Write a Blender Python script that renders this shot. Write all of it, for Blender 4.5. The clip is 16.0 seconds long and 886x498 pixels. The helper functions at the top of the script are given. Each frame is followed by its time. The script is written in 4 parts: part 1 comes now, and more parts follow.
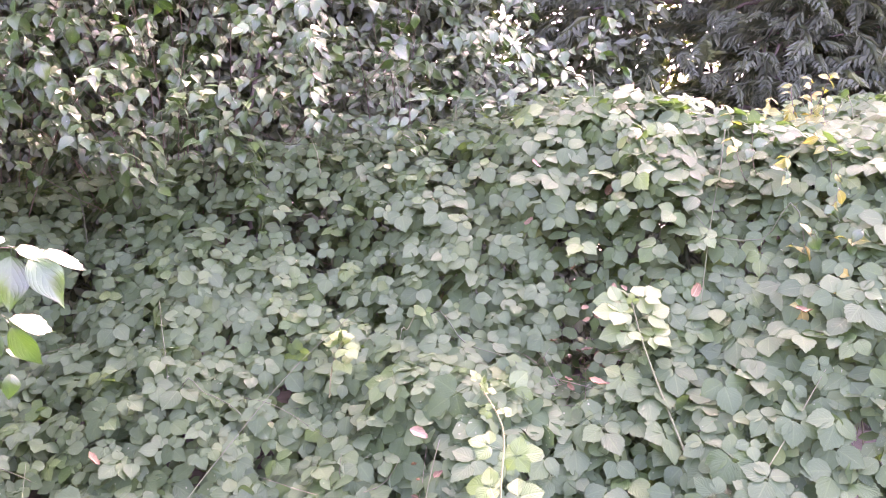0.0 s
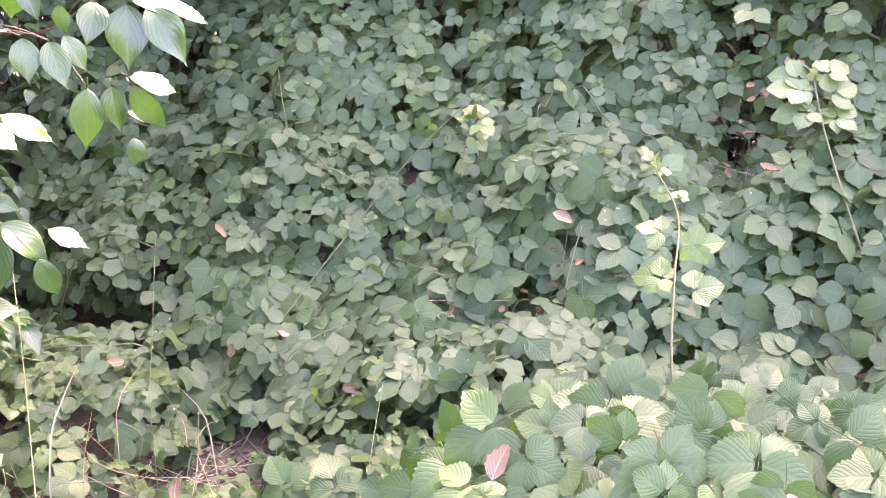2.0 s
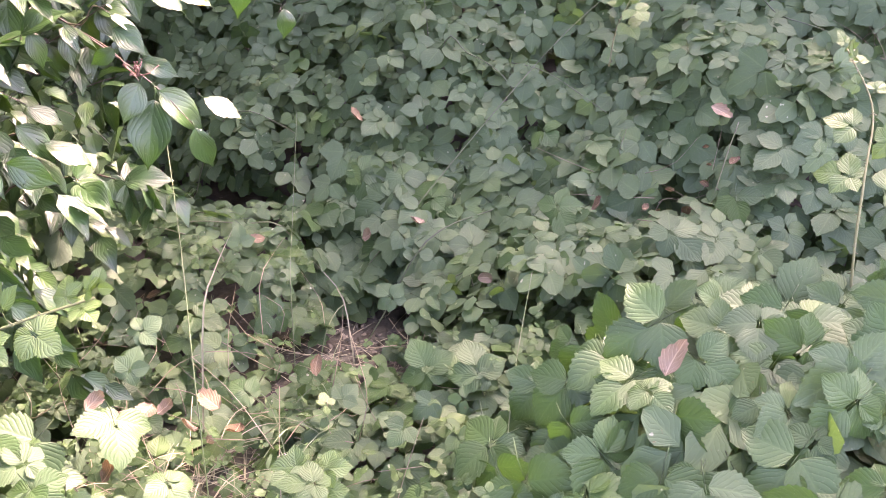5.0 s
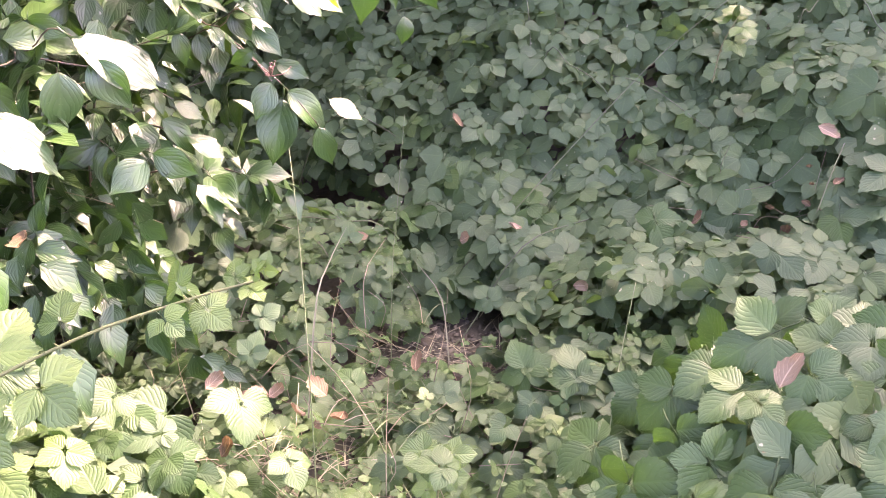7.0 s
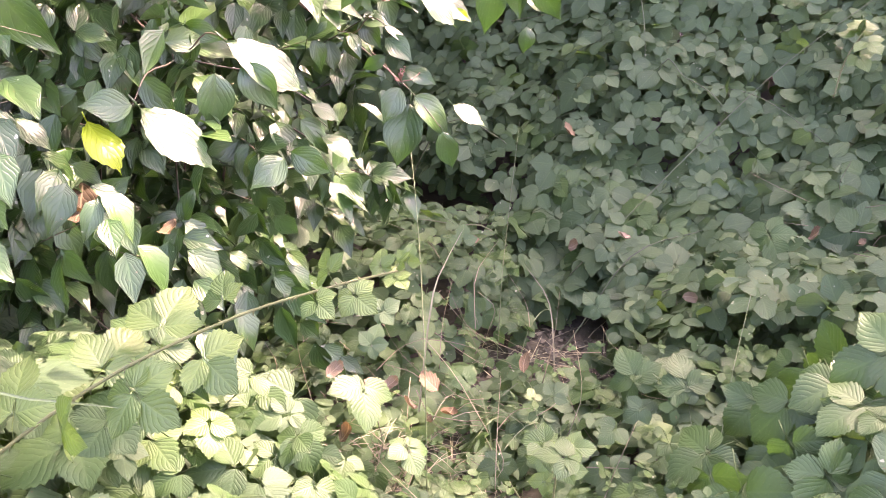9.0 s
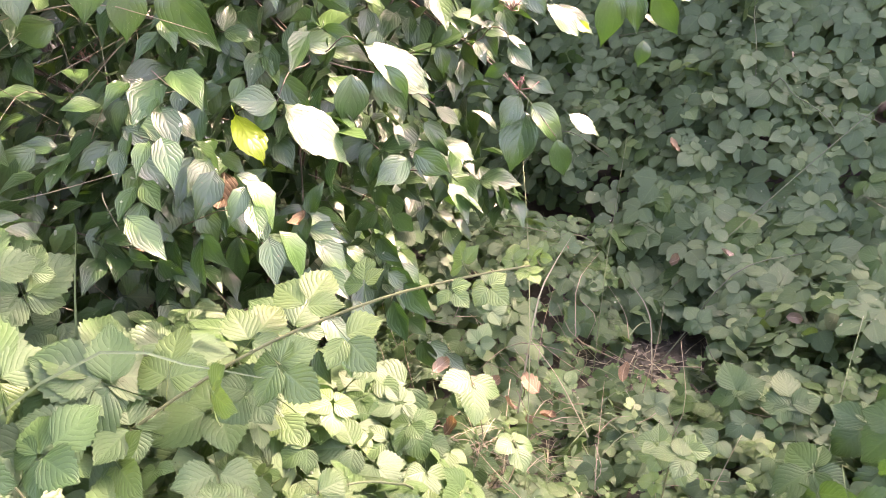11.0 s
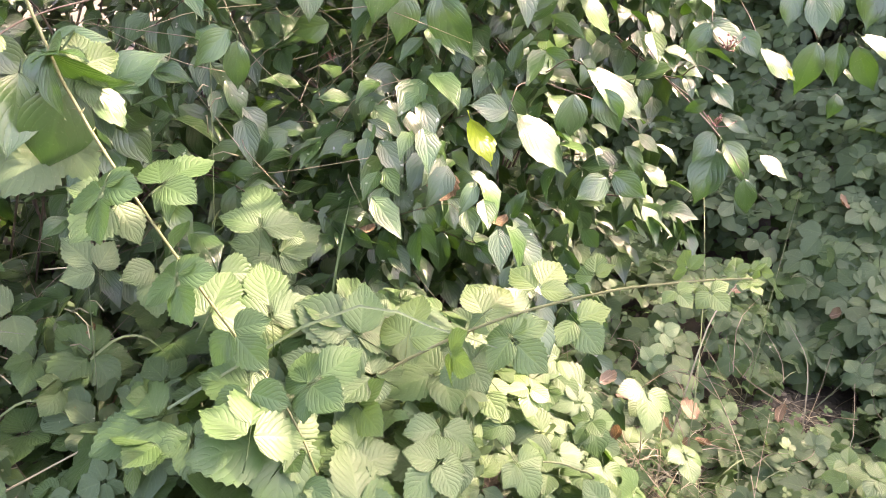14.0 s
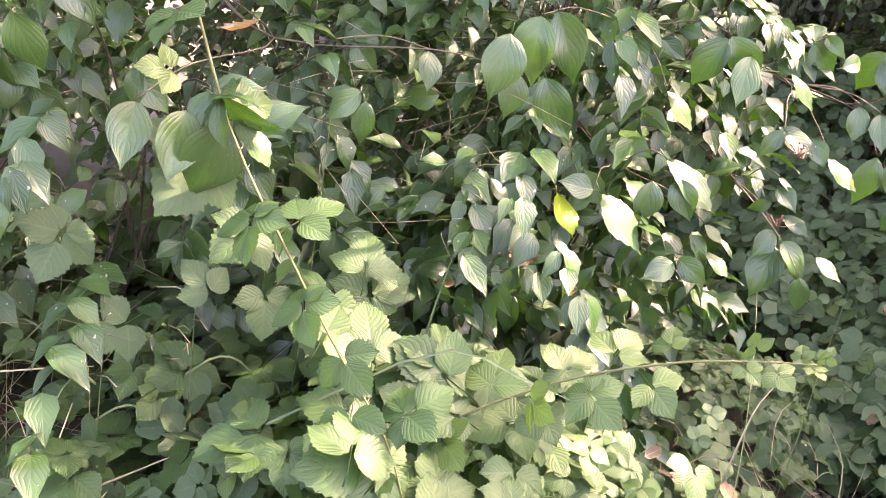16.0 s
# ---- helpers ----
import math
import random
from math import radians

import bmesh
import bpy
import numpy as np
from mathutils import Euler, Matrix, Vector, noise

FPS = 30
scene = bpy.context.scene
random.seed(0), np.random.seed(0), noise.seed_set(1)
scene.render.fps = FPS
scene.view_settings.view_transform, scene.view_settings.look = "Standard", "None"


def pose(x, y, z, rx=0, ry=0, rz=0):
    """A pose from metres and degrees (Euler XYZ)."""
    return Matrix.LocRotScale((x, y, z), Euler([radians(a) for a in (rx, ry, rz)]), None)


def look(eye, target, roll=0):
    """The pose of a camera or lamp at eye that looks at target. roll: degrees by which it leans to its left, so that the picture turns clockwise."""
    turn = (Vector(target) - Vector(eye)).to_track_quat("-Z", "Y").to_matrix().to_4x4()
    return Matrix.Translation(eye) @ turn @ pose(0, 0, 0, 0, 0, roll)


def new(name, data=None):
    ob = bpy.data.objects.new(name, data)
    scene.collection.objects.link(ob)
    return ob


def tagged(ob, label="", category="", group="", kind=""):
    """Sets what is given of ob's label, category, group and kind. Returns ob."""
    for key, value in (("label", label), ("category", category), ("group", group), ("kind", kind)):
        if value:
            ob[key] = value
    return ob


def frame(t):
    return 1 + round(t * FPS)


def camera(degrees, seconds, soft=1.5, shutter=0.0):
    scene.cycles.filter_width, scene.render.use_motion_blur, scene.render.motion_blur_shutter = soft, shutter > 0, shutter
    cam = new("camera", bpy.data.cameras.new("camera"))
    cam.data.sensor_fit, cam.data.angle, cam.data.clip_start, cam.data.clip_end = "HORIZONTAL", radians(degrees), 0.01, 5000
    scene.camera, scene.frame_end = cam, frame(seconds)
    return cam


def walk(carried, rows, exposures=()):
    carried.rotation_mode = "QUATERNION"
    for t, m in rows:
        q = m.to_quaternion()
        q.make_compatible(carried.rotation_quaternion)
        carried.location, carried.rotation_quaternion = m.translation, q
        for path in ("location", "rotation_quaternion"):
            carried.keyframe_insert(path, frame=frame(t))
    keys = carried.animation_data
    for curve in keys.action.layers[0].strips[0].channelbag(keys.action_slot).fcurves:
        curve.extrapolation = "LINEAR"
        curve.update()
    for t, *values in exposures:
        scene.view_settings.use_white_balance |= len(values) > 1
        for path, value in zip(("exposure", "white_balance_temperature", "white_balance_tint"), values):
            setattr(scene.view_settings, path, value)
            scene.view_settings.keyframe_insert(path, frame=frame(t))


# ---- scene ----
cam = camera(54.5, 16.0, soft=0.95)
METRES, EYE, TILT, LEAN, TURN = 1.15, 1.32, -4.0, 0.0, 0.0
ROWS = [
    (0.0, 0.0, 0.0, 0.0, -0.0, 0.0, 0.0),
    (0.5, -0.0281, 0.0161, -0.0033, 1.98, -1.42, -0.3),
    (1.0, -0.0638, 0.0559, -0.0153, 4.07, -4.46, -0.65),
    (1.5, -0.0949, 0.1195, -0.0319, 6.06, -9.08, -0.73),
    (2.0, -0.1176, 0.1946, -0.0569, 6.52, -13.98, -0.8),
    (2.5, -0.1396, 0.236, -0.0747, 6.49, -16.76, -1.29),
    (3.0, -0.1535, 0.266, -0.0895, 7.83, -19.11, -1.24),
    (3.5, -0.1629, 0.2759, -0.0965, 9.12, -20.14, -1.01),
    (4.0, -0.178, 0.2758, -0.1026, 10.45, -20.71, -1.01),
    (4.5, -0.198, 0.2522, -0.1031, 12.04, -20.66, -1.29),
    (7.0, -0.2752, 0.1583, -0.0978, 18.68, -20.27, -2.85),
    (7.5, -0.2821, 0.1402, -0.0951, 19.86, -20.13, -2.99),
    (8.0, -0.2918, 0.1235, -0.0949, 21.46, -20.04, -3.15),
    (8.5, -0.2941, 0.116, -0.0964, 23.89, -20.13, -2.55),
    (9.0, -0.3003, 0.0976, -0.0967, 25.14, -19.97, -3.0),
    (9.5, -0.3075, 0.0793, -0.0969, 27.0, -19.85, -3.16),
    (10.0, -0.3148, 0.0667, -0.1007, 28.51, -19.79, -3.29),
    (12.5, -0.3503, -0.0605, -0.1101, 35.36, -18.6, -6.25),
    (13.0, -0.36, -0.0941, -0.1191, 36.99, -18.28, -7.21),
    (13.5, -0.3687, -0.1229, -0.1263, 38.49, -18.15, -8.06),
    (14.0, -0.3775, -0.1522, -0.1334, 40.13, -18.08, -8.57),
    (14.5, -0.3915, -0.1854, -0.1449, 41.11, -17.82, -10.08),
    (15.0, -0.3985, -0.2183, -0.1488, 41.7, -17.21, -11.9),
    (15.5, -0.3882, -0.2604, -0.1444, 42.98, -15.35, -13.1),
    (16.0, -0.3778, -0.2974, -0.1423, 43.36, -14.0, -14.36),
]
walk(cam, [(t, pose(0, 0, EYE, TILT, LEAN, TURN) @ pose(METRES * x, METRES * y, METRES * z, 90 + pitch, roll, yaw)) for t, x, y, z, yaw, pitch, roll in ROWS],
     exposures=[(0.0, 5.3, 7600, 72), (1.5, 5.17, 7550, 62), (3.5, 4.63, 7500, 53), (7.0, 4.41, 7600, 53), (12.5, 4.15, 8050, 41), (16.0, 4.16, 8100, 39)])

# ---- world, sun ----
SUN_EL, SUN_AZ = 50.0, 24.0          # degrees above the horizon, degrees to the right of straight ahead
SUN_DIR = Vector((math.cos(radians(SUN_EL)) * math.sin(radians(SUN_AZ)), math.cos(radians(SUN_EL)) * math.cos(radians(SUN_AZ)), math.sin(radians(SUN_EL))))
world = bpy.data.worlds.new("daylight")
scene.world = world
world.use_nodes = True
wn = world.node_tree
wn.nodes.clear()
sky = wn.nodes.new("ShaderNodeTexSky")
sky.sky_type, sky.sun_disc = "NISHITA", False
sky.sun_elevation, sky.sun_rotation = radians(SUN_EL), radians(SUN_AZ)
sky.air_density, sky.dust_density = 0.7, 4.0
bg = wn.nodes.new("ShaderNodeBackground")
bg.inputs["Strength"].default_value = 0.15
wo = wn.nodes.new("ShaderNodeOutputWorld")
wn.links.new(sky.outputs[0], bg.inputs[0])
wn.links.new(bg.outputs[0], wo.inputs[0])
lamp = bpy.data.lights.new("sun", "SUN")
lamp.energy, lamp.angle, lamp.color = 1.5, radians(0.6), (1.0, 0.93, 0.8)
sun = new("sun", lamp)
sun.matrix_world = look(SUN_DIR * 30, (0, 0, 0))


# ---- materials ----
class Nodes:
    """Short hand for node graphs."""

    def __init__(self, name):
        self.mat = bpy.data.materials.new(name)
        self.mat.use_nodes = True
        self.tree = self.mat.node_tree
        self.tree.nodes.clear()
        self.out = self.tree.nodes.new("ShaderNodeOutputMaterial")

    def put(self, slot, value):
        if isinstance(value, bpy.types.NodeSocket):
            self.tree.links.new(value, slot)
        elif value is not None:
            slot.default_value = value

    def math(self, op, a, b=None, c=None):
        n = self.tree.nodes.new("ShaderNodeMath")
        n.operation = op
        for slot, v in zip(n.inputs, (a, b, c)):
            self.put(slot, v)
        return n.outputs[0]

    def mix(self, f, a, b, blend="MIX"):
        n = self.tree.nodes.new("ShaderNodeMix")
        n.data_type, n.blend_type = "RGBA", blend
        self.put(n.inputs[0], f), self.put(n.inputs[6], a), self.put(n.inputs[7], b)
        return n.outputs[2]

    def ramp(self, f, stops):
        n = self.tree.nodes.new("ShaderNodeValToRGB")
        e = n.color_ramp.elements
        while len(e) < len(stops):
            e.new(0.5)
        for k, (p, c) in zip(e, stops):
            k.position, k.color = p, (*c, 1) if len(c) == 3 else c
        self.put(n.inputs[0], f)
        return n.outputs[0]

    def noise(self, scale, detail=3.0, vector=None, rough=0.6):
        n = self.tree.nodes.new("ShaderNodeTexNoise")
        n.inputs["Scale"].default_value, n.inputs["Detail"].default_value, n.inputs["Roughness"].default_value = scale, detail, rough
        if vector is not None:
            self.put(n.inputs["Vector"], vector)
        return n.outputs[0]

    def node(self, kind):
        return self.tree.nodes.new(kind)

    def bump(self, height, strength, distance):
        n = self.node("ShaderNodeBump")
        n.inputs["Strength"].default_value, n.inputs["Distance"].default_value = strength, distance
        self.put(n.inputs["Height"], height)
        return n.outputs[0]


def leaf_material(name, dark, mid, light, veins=6.5, slant=0.45, curve=1.15, rough=0.42, glow=0.3, through_tint=(1.35, 1.55, 0.5), relief=0.0007, spec=0.5, pale=0.35):
    n = Nodes(name)
    uv = n.node("ShaderNodeUVMap").outputs[0]
    sep = n.node("ShaderNodeSeparateXYZ")
    n.put(sep.inputs[0], uv)
    across = n.math("ABSOLUTE", n.math("SUBTRACT", n.math("MULTIPLY", sep.outputs[0], 2.0), 1.0))
    bent = n.math("POWER", across, curve)
    phase = n.math("MULTIPLY", n.math("SUBTRACT", sep.outputs[1], n.math("MULTIPLY", bent, slant)), veins)
    coord = n.node("ShaderNodeTexCoord").outputs["Object"]
    phase = n.math("ADD", phase, n.math("MULTIPLY", n.noise(5.0, 2.0, coord), 0.55))
    saw = n.math("FRACT", phase)
    tent = n.math("ABSOLUTE", n.math("SUBTRACT", n.math("MULTIPLY", saw, 2.0), 1.0))
    quilt = n.math("SQRT", n.math("MAXIMUM", n.math("SUBTRACT", 1.0, n.math("POWER", tent, 2.0)), 0.0))
    rib = n.math("SMOOTH_MIN", n.math("MULTIPLY", across, 6.0), 1.0, 0.3)
    info = n.node("ShaderNodeObjectInfo").outputs["Random"]
    isl = n.node("ShaderNodeNewGeometry").outputs["Random Per Island"]
    rnd = n.math("FRACT", n.math("ADD", n.math("MULTIPLY", info, 3.7), n.math("MULTIPLY", isl, 0.45)))
    col = n.ramp(rnd, [(0.0, dark), (0.45, mid), (0.8, mid), (1.0, light)])
    patch = n.noise(26.0, 3.0, coord)
    col = n.mix(n.math("MULTIPLY", patch, 0.4), col, tuple(c * 0.55 for c in dark) + (1,))
    line = n.math("MULTIPLY", n.math("GREATER_THAN", tent, 0.93), 0.5)
    mid_line = n.math("MULTIPLY", n.math("LESS_THAN", across, 0.055), 0.6)
    col = n.mix(n.math("MULTIPLY", n.math("MAXIMUM", line, mid_line), pale * 2), col, (*[min(1, c * 1.6 + 0.03) for c in light], 1))
    speck = n.math("GREATER_THAN", n.noise(140.0, 2.0, coord), 0.71)
    col = n.mix(n.math("MULTIPLY", speck, 0.5), col, (0.16, 0.1, 0.05, 1))
    fleck = n.math("GREATER_THAN", n.noise(75.0, 1.0, coord), 0.74)
    col = n.mix(n.math("MULTIPLY", fleck, 0.55), col, (0.4, 0.42, 0.34, 1))
    fine = n.noise(24.0, 4.0, coord)
    height = n.math("ADD", n.math("MULTIPLY", n.math("MULTIPLY", quilt, rib), 1.0), n.math("MULTIPLY", fine, 0.4))
    normal = n.bump(height, 0.9, relief)
    p = n.node("ShaderNodeBsdfPrincipled")
    n.put(p.inputs["Base Color"], col)
    n.put(p.inputs["Roughness"], n.math("ADD", n.math("MULTIPLY", patch, 0.2), rough - 0.1))
    p.inputs["Specular IOR Level"].default_value = spec
    n.put(p.inputs["Normal"], normal)
    t = n.node("ShaderNodeBsdfTranslucent")
    n.put(t.inputs["Color"], n.mix(1.0, col, (*through_tint, 1), "MULTIPLY"))
    n.put(t.inputs["Normal"], normal)
    m = n.node("ShaderNodeMixShader")
    m.inputs[0].default_value = glow
    n.put(m.inputs[1], p.outputs[0]), n.put(m.inputs[2], t.outputs[0])
    n.put(n.out.inputs[0], m.outputs[0])
    return n.mat


def plain_material(name, dark, light, scale=30.0, rough=0.8, relief=0.002, spec=0.3, island=True, stretch=None):
    n = Nodes(name)
    coord = n.node("ShaderNodeTexCoord").outputs["Object"]
    if stretch:
        mp = n.node("ShaderNodeMapping")
        mp.inputs["Scale"].default_value = stretch
        n.put(mp.inputs[0], coord)
        coord = mp.outputs[0]
    a, b = n.noise(scale, 4.0, coord), n.noise(scale * 6, 3.0, coord)
    f = n.math("ADD", n.math("MULTIPLY", a, 0.7), n.math("MULTIPLY", b, 0.4))
    info = n.node("ShaderNodeObjectInfo").outputs["Random"]
    isl = n.node("ShaderNodeNewGeometry").outputs["Random Per Island"]
    f = n.math("ADD", f, n.math("MULTIPLY", n.math("SUBTRACT", n.math("FRACT", n.math("ADD", info, isl)), 0.5), 0.55 if island else 0.0))
    col = n.ramp(f, [(0.25, dark), (0.8, light)])
    p = n.node("ShaderNodeBsdfPrincipled")
    n.put(p.inputs["Base Color"], col)
    p.inputs["Roughness"].default_value, p.inputs["Specular IOR Level"].default_value = rough, spec
    n.put(p.inputs["Normal"], n.bump(f, 0.7, relief))
    n.put(n.out.inputs[0], p.outputs[0])
    return n.mat


BRAMBLE = leaf_material("bramble_leaf", (0.06, 0.113, 0.052), (0.076, 0.14, 0.064), (0.106, 0.174, 0.07), spec=0.32, rough=0.55, pale=0.09, glow=0.42, relief=0.0004)
BRAMBLE_SUN = leaf_material("bramble_leaf_fresh", (0.036, 0.084, 0.023), (0.047, 0.106, 0.028), (0.069, 0.138, 0.036), veins=7.0, rough=0.5, pale=0.06, spec=0.42, glow=0.27, relief=0.0006, through_tint=(1.25, 1.5, 0.6))
BRAMBLE_YOUNG = leaf_material("bramble_shoot_leaf", (0.075, 0.14, 0.04), (0.1, 0.178, 0.05), (0.14, 0.215, 0.062), glow=0.35, pale=0.1)
BRAMBLE_PALE = leaf_material("pale_leaf", (0.08, 0.145, 0.052), (0.1, 0.175, 0.058), (0.14, 0.205, 0.062), pale=0.12)
DOGWOOD = leaf_material("dogwood_leaf", (0.028, 0.073, 0.019), (0.04, 0.101, 0.026), (0.068, 0.14, 0.033), veins=5.0, slant=0.75, curve=1.5, rough=0.32, relief=0.0005, spec=0.62, glow=0.17, pale=0.05, through_tint=(1.05, 1.35, 0.38))
YELLOW = leaf_material("yellowing_leaf", (0.13, 0.19, 0.06), (0.22, 0.25, 0.08), (0.38, 0.3, 0.1), glow=0.4, through_tint=(1.4, 1.3, 0.4))
# backlit dogwood leaves: the light is put into this bright base colour
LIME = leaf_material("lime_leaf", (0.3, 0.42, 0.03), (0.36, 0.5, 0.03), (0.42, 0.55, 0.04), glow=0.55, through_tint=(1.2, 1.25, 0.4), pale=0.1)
TREE_LEAF = leaf_material("tree_leaf", (0.06, 0.09, 0.055), (0.08, 0.12, 0.065), (0.12, 0.16, 0.07), relief=0.001, veins=5, pale=0.1)
CONIFER = leaf_material("conifer_spray", (0.1, 0.14, 0.1), (0.125, 0.165, 0.115), (0.15, 0.19, 0.12), relief=0.001, veins=9, spec=0.3, rough=0.6, pale=0.1, glow=0.5, through_tint=(1.2, 1.3, 0.75))
DEAD = leaf_material("dead_leaf", (0.1, 0.07, 0.04), (0.17, 0.12, 0.065), (0.3, 0.22, 0.125), rough=0.7, glow=0.2, through_tint=(1.2, 1.0, 0.7), spec=0.25)
PINK = leaf_material("faded_leaf", (0.17, 0.125, 0.08), (0.24, 0.18, 0.115), (0.34, 0.27, 0.18), rough=0.7, glow=0.2, through_tint=(1.1, 1.0, 0.8), spec=0.25)
BARK = plain_material("bark", (0.05, 0.042, 0.035), (0.13, 0.11, 0.09), 22.0, stretch=(1, 1, 0.25))
TWIG = plain_material("twig", (0.065, 0.052, 0.036), (0.16, 0.122, 0.085), 60.0, 0.6)
DRY_TWIG = plain_material("dry_twig", (0.12, 0.105, 0.062), (0.27, 0.235, 0.145), 60.0, 0.7)
CANE = plain_material("cane", (0.06, 0.085, 0.04), (0.12, 0.145, 0.065), 40.0, 0.55)
LITTER = plain_material("litter", (0.038, 0.037, 0.025), (0.12, 0.112, 0.076), 30.0, 0.85)
CANE_GREEN = plain_material("green_cane", (0.075, 0.095, 0.036), (0.145, 0.155, 0.062), 40.0, 0.5)
STRAW = plain_material("straw", (0.15, 0.145, 0.084), (0.34, 0.325, 0.195), 50.0, 0.7)
GRASS = plain_material("grass_blade", (0.06, 0.1, 0.038), (0.125, 0.175, 0.065), 50.0, 0.5, spec=0.4)
SOIL = plain_material("soil", (0.032, 0.031, 0.02), (0.08, 0.074, 0.049), 9.0, 0.95, 0.02, island=False)
BERRY = plain_material("berry_stalk", (0.13, 0.06, 0.045), (0.26, 0.14, 0.1), 80.0, 0.5)


# ---- mesh tools ----
class Geo:
    """Vertices, faces and texture places, gathered before they become one mesh."""

    def __init__(self):
        self.v, self.f, self.uv = [], [], []
        self.count = 0

    def add(self, v, f, uv, m=None):
        v = np.asarray(v, float)
        if m is not None:
            a = np.array(m)
            v = v @ a[:3, :3].T + a[:3, 3]
        self.v.append(v)
        self.f.extend([tuple(i + self.count for i in q) for q in f])
        self.uv.append(np.asarray(uv, float))
        self.count += len(v)

    def join(self):
        return (np.concatenate(self.v), self.f, np.concatenate(self.uv)) if self.v else (np.zeros((0, 3)), [], np.zeros((0, 2)))

    def mesh(self, name, material, smooth=True):
        v, f, uv = self.join()
        me = bpy.data.meshes.new(name)
        me.from_pydata(v.tolist(), [], f)
        layer = me.uv_layers.new(name="UVMap")
        idx = np.empty(len(me.loops), dtype=np.int32)
        me.loops.foreach_get("vertex_index", idx)
        layer.data.foreach_set("uv", uv[idx].astype(np.float32).ravel())
        me.materials.append(material)
        if smooth:
            me.polygons.foreach_set("use_smooth", np.ones(len(me.polygons), dtype=bool))
        me.update()
        return me


def blade(length, width, n, cols, fold=0.25, droop=0.25, teeth=0.06, peak=0.42, sharp=1.0, wave=0.0, rnd=random, base=0.5):
    """One leaf blade from the origin along +y, face up, with teeth that point forwards."""
    us = {2: (-1, 0, 1), 4: (-1, -0.55, 0, 0.55, 1)}[cols]
    v, uv, f = [], [], []
    ph, bow = rnd.random() * 6, rnd.uniform(-0.06, 0.06)
    for i in range(n + 1):
        s = i / n
        s += 0.35 * s * (1 - s) * (2 * s - 1)          # closer rows at both ends
        if i == 0 or i == n:
            w = 0.02
        elif s < peak:
            w = (1 - ((peak - s) / peak) ** 2) ** base
        else:
            q = (s - peak) / (1 - peak)
            w = (1 - q ** 1.9) * (1 - min(0.85, 0.42 * sharp) * q ** 2.2) + 0.012
        for u in us:
            edge = abs(u) == 1 and 0 < i < n
            e = 1 + (rnd.uniform(0.6, 1.3) * teeth if i % 2 else -teeth) * edge
            y = s + (0.55 / n if edge and i % 2 and teeth else 0.0)
            x = u * w * width * 0.5 * e
            lift = fold * abs(x) - 0.55 * fold * abs(u) ** 2.2 * width * 0.5 * w
            z = lift - droop * length * s * s + wave * length * math.sin(s * 8 + ph + 1.7 * u) * abs(u)
            v.append((x + bow * length * s * s, y * length * (1 - 0.25 * droop * s), z))
            uv.append((u * 0.5 + 0.5, s))
    c = len(us)
    for i in range(n):
        for j in range(c - 1):
            a = i * c + j
            f.append((a, a + 1, a + c + 1, a + c))
    return v, f, uv


def simple_leaf(length, width, sag=0.1):
    """A folded leaf of two triangles for distant crowns."""
    return ([(0, 0, 0), (-width / 2, length * 0.45, 0.05 * length), (width / 2, length * 0.45, 0.05 * length), (0, length, -sag * length)],
            [(0, 3, 1), (0, 2, 3)], [(0.5, 0), (0, 0.45), (1, 0.45), (0.5, 1)])


def tube(points, radii, sides=6):
    pts = [Vector(p) for p in points]
    v, f, uv = [], [], []
    side = Vector((0.31, 0.17, 0.93))
    for i, p in enumerate(pts):
        d = (pts[min(i + 1, len(pts) - 1)] - pts[max(i - 1, 0)]).normalized()
        a = d.cross(side)
        a = a.normalized() if a.length > 1e-4 else Vector((1, 0, 0))
        b = d.cross(a)
        for j in range(sides):
            t = 2 * math.pi * j / sides
            v.append(p + (a * math.cos(t) + b * math.sin(t)) * radii[i])
            uv.append((j / sides, i / len(pts)))
    for i in range(len(pts) - 1):
        for j in range(sides):
            q = (j + 1) % sides
            f.append((i * sides + j, i * sides + q, (i + 1) * sides + q, (i + 1) * sides + j))
    f.append(tuple(range(sides - 1, -1, -1)))
    f.append(tuple((len(pts) - 1) * sides + j for j in range(sides)))
    return [tuple(p) for p in v], f, uv


def smooth_line(points, n):
    """n + 1 places along a rounded line through the points."""
    p = [Vector(q) for q in points]
    p = [p[0] * 2 - p[1]] + p + [p[-1] * 2 - p[-2]]
    out = []
    for i in range(n + 1):
        s = i / n * (len(p) - 3)
        k = min(int(s), len(p) - 4)
        t = s - k
        a, b, c, d = p[k:k + 4]
        out.append(0.5 * ((2 * b) + (c - a) * t + (2 * a - 5 * b + 4 * c - d) * t * t + (3 * b - a - 3 * c + d) * t ** 3))
    return out


def part(name, mesh, parent, m=None, label=""):
    """One mesh object under a thing or a part; m is its pose in the world."""
    ob = new(name, mesh)
    ob.parent = parent
    base = parent.matrix_basis if parent.parent is None else parent.parent.matrix_basis @ parent.matrix_basis
    ob.matrix_basis = base.inverted() @ (m if m is not None else Matrix())
    return tagged(ob, label) if label else ob


def thing(name, place, label, category, group="", kind=""):
    ob = new(name)
    ob.empty_display_size = 0.05
    ob.matrix_basis = Matrix.Translation(place)
    return tagged(ob, label, category, group, kind)


def leaf_pose(place, normal, tip, size, roll=0.0):
    """A pose with the face along normal and the tip as nearly along tip as that allows."""
    z = Vector(normal).normalized()
    y = Vector(tip) - z * Vector(tip).dot(z)
    y = y.normalized() if y.length > 1e-4 else z.orthogonal().normalized()
    x = y.cross(z)
    m = Matrix(((x.x, y.x, z.x), (x.y, y.y, z.y), (x.z, y.z, z.z))).to_4x4()
    return Matrix.Translation(place) @ m @ Matrix.Rotation(roll, 4, "Y") @ Matrix.Scale(size, 4)


